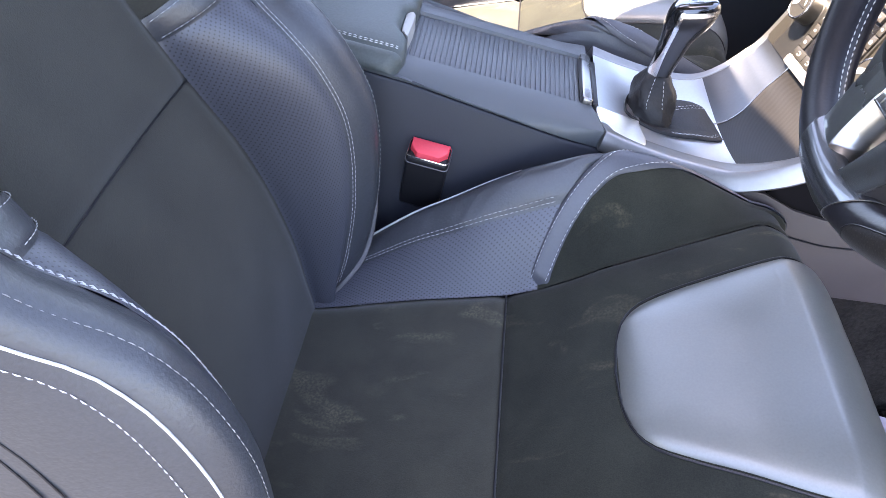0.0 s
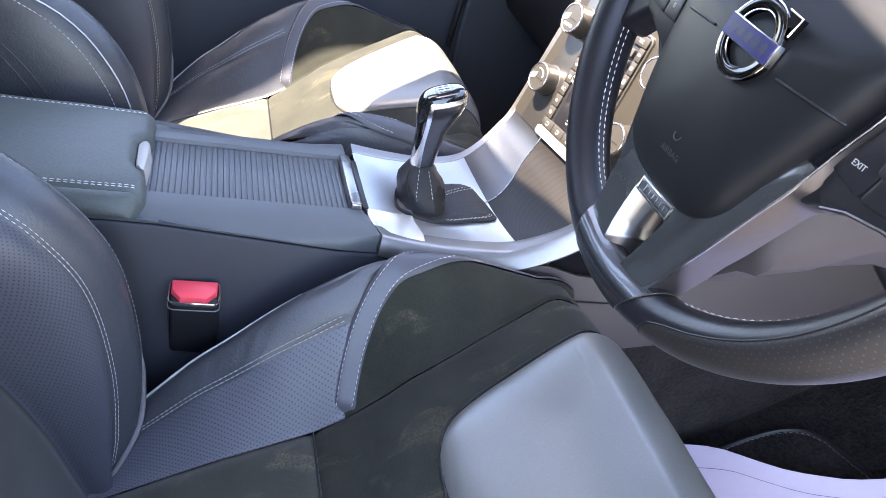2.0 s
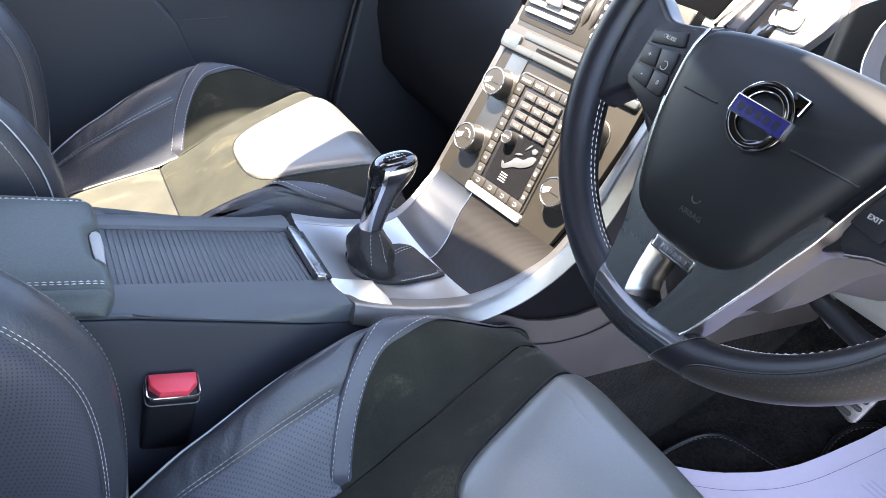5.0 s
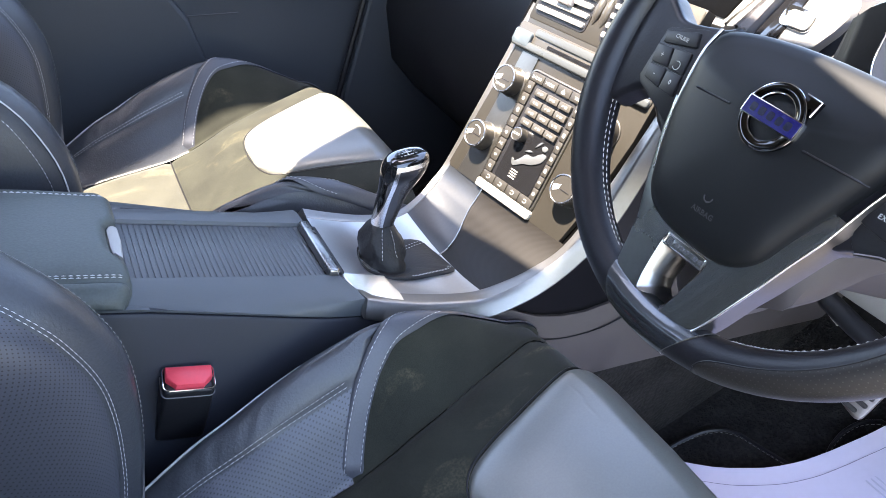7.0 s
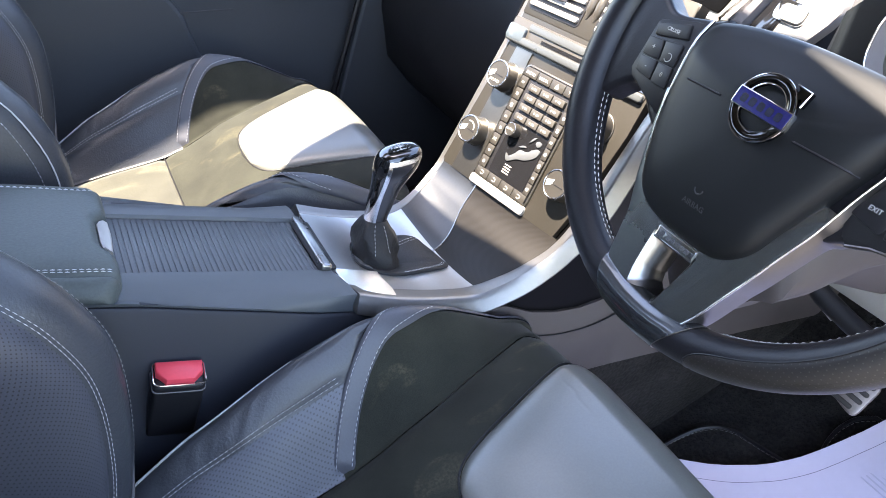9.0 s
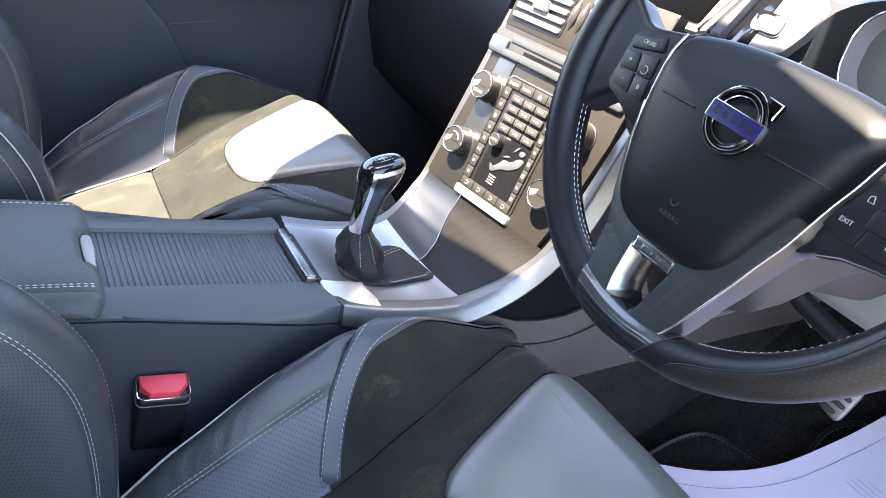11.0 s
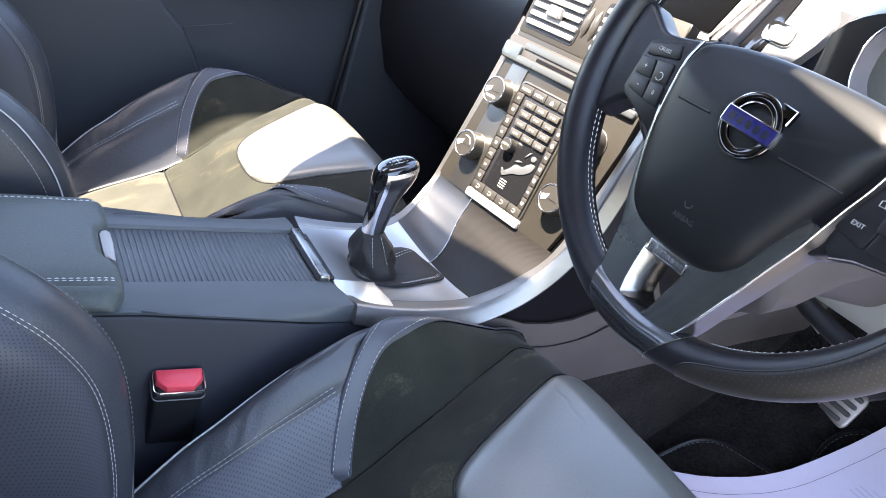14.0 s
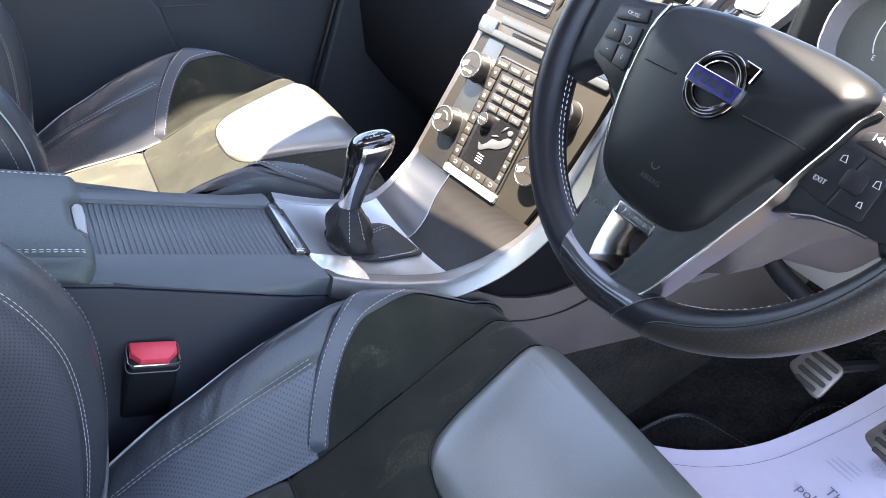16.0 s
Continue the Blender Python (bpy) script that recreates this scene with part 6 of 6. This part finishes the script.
bm = bmesh.new()
rows = []
for x in even(0.05, 0.93, 24):
    rows.append([Vector((x, -0.118 - 0.002 * math.sin(x * 9), PANEL_LOW)), Vector((x, -0.121, PANEL_LOW + 0.004)), Vector((x, -0.116, 0.355)), Vector((x, -0.108, panel_top(x))), Vector((x, -0.095, panel_top(x))), Vector((x, -0.095, PANEL_LOW))])
loft(bm, rows)
part("footwell_panel", bm, LILAC, console, "soft grey footwell side panel")
bm = bmesh.new()
tube(bm, [(x, -0.1162, z) for x, z in [(x, curve_at([(0.16, 0.372), (0.20, 0.366), (0.253, 0.357), (0.28, 0.354), (0.331, 0.358), (0.37, 0.372), (0.42, 0.40)], x)) for x in even(0.16, 0.42, 24)]], 0.0012, 6)
part("panel_seam", bm, BLACK, console)
bm = bmesh.new()
loft(bm, [[Vector((x, y, z)) for y, z in ((-0.117, 0.0), (-0.1165, PANEL_LOW), (0.1165, PANEL_LOW), (0.117, 0.0))] for x in even(0.05, 0.95, 20)])
part("tunnel_carpet", bm, CARPET, console, "dark carpeted tunnel side")
bm = bmesh.new()
sheet(bm, lambda x, z: Vector((x, 0.1165, z)), even(0.05, 0.93, 10), even(0.28, 0.41, 4))
part("far_panel", bm, PLASTIC, console)
bm = bmesh.new()
loft(bm, [[Vector((x, y, z)) for y, z in ((-0.104, 0.355), (-0.104, curve_at([(0.02, 0.41), (0.15, 0.392), (0.20, 0.405), (0.25, 0.46), (0.30, 0.57)], x)), (0.104, curve_at([(0.02, 0.41), (0.15, 0.392), (0.20, 0.405), (0.25, 0.46), (0.30, 0.57)], x)), (0.104, 0.355))] for x in even(0.02, 0.30, 20) + [0.45, 0.70]])
part("console_core", bm, DEEP_BLACK, console, "black console front")


def floor_point(x, y, lift=0.0):
    s = (floor_z(x + 0.01, 0) - floor_z(x - 0.01, 0)) / 0.02
    return Vector((x, y, curve_at(FLOOR, x))) + Vector((-s, 0, 1)).normalized() * lift


# carpet mat with a stitched binding, seen at its corners
MAT_FAR = [(0.20, -0.16), (0.50, -0.152), (0.550, -0.156), (0.580, -0.168), (0.598, -0.190), (0.606, -0.225), (0.616, -0.275), (0.64, -0.293), (0.675, -0.280), (0.705, -0.276), (0.730, -0.288), (0.742, -0.320), (0.745, -0.40)]
mat_thing = thing("carpet_mat", "black carpet mat with a stitched binding on the floor", "car mat")
bm = bmesh.new()
xs = even(0.20, 0.745, 60)
rows = []
for x in xs:
    y1 = curve_at(MAT_FAR, x)
    rows.append([floor_point(x, y1, 0.001)] + [floor_point(x, y1 + (-0.62 - y1) * k, 0.007) for k in even(0, 1, 8)])
loft(bm, rows, False, False)
part("mat_surface", bm, CARPET, mat_thing)
line = [(x, curve_at(MAT_FAR, x)) for x in xs]
bm = bmesh.new()
tube(bm, [floor_point(x, y, 0.0075) for x, y in line], 0.0030, 6)
part("binding", bm, BLACK, mat_thing)
bm = bmesh.new()
stitches(bm, [(floor_point(x - 0.004, y - 0.005, 0.0105), Vector((-0.4, 0, 0.9))) for x, y in line], length=0.005, gap=0.002, r=0.0005)
part("stitching", bm, THREAD_DIM, mat_thing)

# paper mat, curling up along one side, with a printed border line
EDGE = [(0.15, -0.05), (0.42, -0.125), (0.478, -0.155), (0.505, -0.186), (0.552, -0.236), (0.61, -0.276), (0.69, -0.300), (0.80, -0.324)]


def paper_at(x, k):
    y1 = curve_at(EDGE, x)
    y = y1 + (-0.66 - y1) * k
    return floor_point(x, y, 0.014 + 0.012 * math.exp(-k * 9) + 0.003 * math.sin(x * 21) * math.sin(k * 7))


bm = bmesh.new()
xs = even(0.16, 0.785, 40)
up = [[bm.verts.new(paper_at(x, k)) for k in even(0, 1, 30)] for x in xs]
dn = [[bm.verts.new(paper_at(x, k) - Vector((0, 0, 0.0008))) for k in even(0, 1, 30)] for x in xs]
for i in range(len(xs) - 1):
    for j in range(30):
        bm.faces.new((up[i][j], up[i + 1][j], up[i + 1][j + 1], up[i][j + 1]))
        bm.faces.new((dn[i][j + 1], dn[i + 1][j + 1], dn[i + 1][j], dn[i][j]))
bmesh.ops.recalc_face_normals(bm, faces=bm.faces[:])
paper = thing("paper_mat", "lilac-white printed paper mat lying on the floor", "paper mat")
part("sheet", bm, PAPER, paper)
bm = bmesh.new()
rows = []
for x in even(0.40, 0.78, 40):
    rows.append([paper_at(x, 0.0670) + Vector((0, 0, 0.0008)), paper_at(x, 0.0692) + Vector((0, 0, 0.0008))])
loft(bm, rows, False, False)
part("border_line", bm, INK, paper)
PN = Vector((-0.42, 0, 0.908))


def on_paper(x, y):
    p = floor_point(x, y, 0.0205)
    return frame_of(p, (0, -1, 0), (0.908, 0, 0.42))


lettering("poli", 0.0195, on_paper(0.612, -0.366), INK, paper)
lettering("Th", 0.0195, on_paper(0.634, -0.386), INK, paper)
for i in range(4):
    bm = bmesh.new()
    prism(bm, rrect(0.040 - 0.004 * (i % 2), 0.0022, 0.0006, 0, 0.007 * i, 1), 0, 0.0004, on_paper(0.662, -0.366))
    part("print_bar", bm, INK_PALE, paper)
bm = bmesh.new()
random.seed(4)
for i in range(150):
    a, r = random.uniform(0, math.tau), 0.016 * math.sqrt(random.random())
    prism(bm, rrect(0.0024, 0.0010, 0.0002, r * math.cos(a) * 0.9, r * math.sin(a), 1), 0, 0.0004, on_paper(0.700, -0.398))
tagged(part("crest_print", bm, INK_PALE, paper), kind="stuff")


# pedals: bare metal pads with rubber ribs
def pedal(o, name, label):
    m = frame_of(o, (0.10, -0.96, -0.10), (0.55, 0.0, 0.83))
    ob = thing(name, label, "pedal", "foot pedals")
    bm = bmesh.new()
    prism(bm, quad((-0.027, -0.010), (-0.019, 0.030), (0.027, 0.031), (0.027, -0.022), r=0.22), -0.006, 0.0, m, bevel=0.002)
    pad = part("pad", bm, PEDAL_METAL, ob, "worn bare metal pad")
    for i in range(4):
        bm = bmesh.new()
        y = -0.0125 + 0.0113 * i
        prism(bm, rrect(0.038 - (0.010 if i == 0 else 0), 0.0062, 0.0029, 0.004, y), -0.001, 0.0022, m, bevel=0.001)
        part("rubber_rib", bm, RIB_RUBBER, pad, "dark rubber rib")
    bm = bmesh.new()
    tube(bm, [m @ Vector((0, 0.01 + 0.06 * k, -0.006 - 0.22 * k)) for k in even(0, 1, 6)], 0.009, 8)
    part("arm", bm, BLACK, ob)
    return ob


pedal((0.565, -0.313, 0.358), "foot_pedal", "bare metal clutch pedal with dark rubber ribs")
pedal((0.565, -0.428, 0.345), "foot_pedal", "bare metal brake pedal with dark rubber ribs")

# ---- labels on the keypad and the vents above it ----
for i, word in enumerate(("RADIO", "MEDIA", "", "TEL")):
    if word:
        lettering(word, 0.0052, ST @ pose(TOP_U[i], 0.0718, 0.0052), LEGEND, keypad)
bm = bmesh.new()
prism(bm, [(TOP_U[2] - 0.003, 0.0712), (TOP_U[2] + 0.003, 0.0712), (TOP_U[2], 0.0752)], 0.0048, 0.0053, ST)
prism(bm, rrect(0.006, 0.0010, 0.0003, TOP_U[2], 0.0698, 1), 0.0048, 0.0053, ST)
part("key_mark", bm, LEGEND, keypad, "eject mark")
lettering("AUTO", 0.0043, ST @ pose(-0.0215, 0.004, 0.0152), LEGEND, keypad)
lettering("AC", 0.0052, ST @ pose(KC - 0.0400, SIDE_V[5], 0.0052), LEGEND, keypad)
lettering("SOUND", 0.0050, ST @ pose(KNOBS[0][0], KNOBS[0][1] - 0.0085, 0.0200), LEGEND, stack)
bm = bmesh.new()
prism(bm, rrect(0.064, 0.067, 0.003, KC + 0.0035, -0.0205), 0.002, 0.0032, ST)
climate = part("climate_panel", bm, GLOSS, keypad, "gloss black climate panel")
# pale raised symbol of a reclined seat with a round pad above it
for pts in ([(-0.0139, -0.0324), (-0.0200, -0.0240), (-0.0147, -0.0262), (-0.0068, -0.0192), (-0.0015, -0.0125), (0.0097, -0.0105), (0.0199, -0.0022), (0.0270, -0.0030), (0.0245, -0.0117), (0.0120, -0.0205), (-0.0008, -0.0248)],
            [(0.0155, 0.0040), (0.0190, 0.0075), (0.0240, 0.0060), (0.0235, 0.0020), (0.0190, 0.0005)], [(-0.0060, -0.0100), (0.0000, -0.0060), (0.0053, -0.0062), (0.0000, -0.0090)], [(0.0058, 0.0000), (0.0100, 0.0080), (0.0141, 0.0096), (0.0105, 0.0040)]):
    bm = bmesh.new()
    prism(bm, smooth_loop(pts, 4), 0.003, 0.0046, ST, bevel=0.0005)
    part("climate_symbol", bm, SYMBOL, climate, "pale raised symbol")
for i in range(4):
    bm = bmesh.new()
    prism(bm, rrect(0.0115, 0.0012, 0.0004, -0.0075, -0.0365 - 0.0032 * i, 1), 0.003, 0.0038, ST)
    part("print_bar", bm, LEGEND, climate)
for v in NUM_V:
    for u in NUM_U:
        for d, w in ((-0.0030, 0.0016), (0.0022, 0.0044)):
            bm = bmesh.new()
            prism(bm, rrect(w, 0.0024, 0.0005, u + d, v, 1), 0.0062, 0.0069, ST)
            part("key_mark", bm, LEGEND, keypad)
for i, v in enumerate(SIDE_V):
    for u in (KC - 0.0400, KC + 0.0418):
        if i != 5 or u > 0:
            bm = bmesh.new()
            prism(bm, rrect(0.0040, 0.0026 + 0.0012 * (i % 3), 0.0008, u, v, 1), 0.0048, 0.0053, ST)
            part("key_mark", bm, LEGEND, keypad)
for u in TOP_U:
    bm = bmesh.new()
    tube(bm, [ST @ Vector((u + 0.0028 * math.cos(radians(a)), -0.0605 + 0.0022 * math.sin(radians(a)), 0.0051)) for a in range(-140, 141, 20)], 0.0005, 5)
    part("key_mark", bm, LEGEND, keypad)
for u, v in KNOBS[:3]:
    bm = bmesh.new()
    prism(bm, quad((u - 0.0135, v + 0.0005), (u - 0.0030, v + 0.0045), (u - 0.0040, v - 0.0020), (u - 0.0115, v - 0.0065)), 0.0195, 0.0204, ST)
    part("knob_mark", bm, LEGEND, stack)
    bm = bmesh.new()
    prism(bm, rrect(0.0130, 0.0009, 0.0003, u + 0.0050, v - 0.0010, 1), 0.0195, 0.0203, ST)
    part("knob_line", bm, BLACK, stack)
bm = bmesh.new()
tube(bm, [ST @ Vector((KNOBS[1][0] + 0.0095 * math.cos(radians(a)), KNOBS[1][1] + 0.0095 * math.sin(radians(a)), 0.0201)) for a in range(10, 111, 10)], 0.0009, 5)
part("knob_arc", bm, LEGEND, stack)

VM = ST @ pose(0, 0.171, 0.0)
bm = bmesh.new()
prism(bm, rrect(0.224, 0.078, 0.004, 0.0095, 0.0), -0.012, 0.0005, VM, bevel=0.001)
vent_face = part("vent_face", bm, ALU_DARK, stack, "satin metal vent surround")
for cx in (-0.0545, 0.0545):
    bm = bmesh.new()
    prism(bm, rrect(0.086, 0.062, 0.006, cx, 0.0), -0.002, 0.0014, VM)
    vent = part("air_vent", bm, BLACK, vent_face, "air vent with pale slats")
    for i in range(5):
        bm = bmesh.new()
        prism(bm, rrect(0.080, 0.0064, 0.002, cx, -0.0235 + 0.0112 * i), 0.0, 0.005, VM, bevel=0.0015)
        part("slat", bm, PLASTIC_PALE, vent)
    bm = bmesh.new()
    prism(bm, quad((cx - 0.012, -0.010), (cx + 0.014, -0.010), (cx + 0.010, 0.004), (cx - 0.010, 0.004)), 0.004, 0.010, VM, bevel=0.002)
    part("vent_grip", bm, PLASTIC_GREY, vent)
for s in (-1, 1):
    bm = bmesh.new()
    tube(bm, [VM @ Vector((0.006 * s, y, 0.0)) for y in (-0.018, -0.009, 0, 0.009, 0.018)], lambda k: 0.006 * math.sqrt(max(0.05, 1 - (2 * k - 1) ** 2)), 12)
    part("thumb_wheel", bm, KEY_PALE, vent_face, "ribbed thumb wheel")
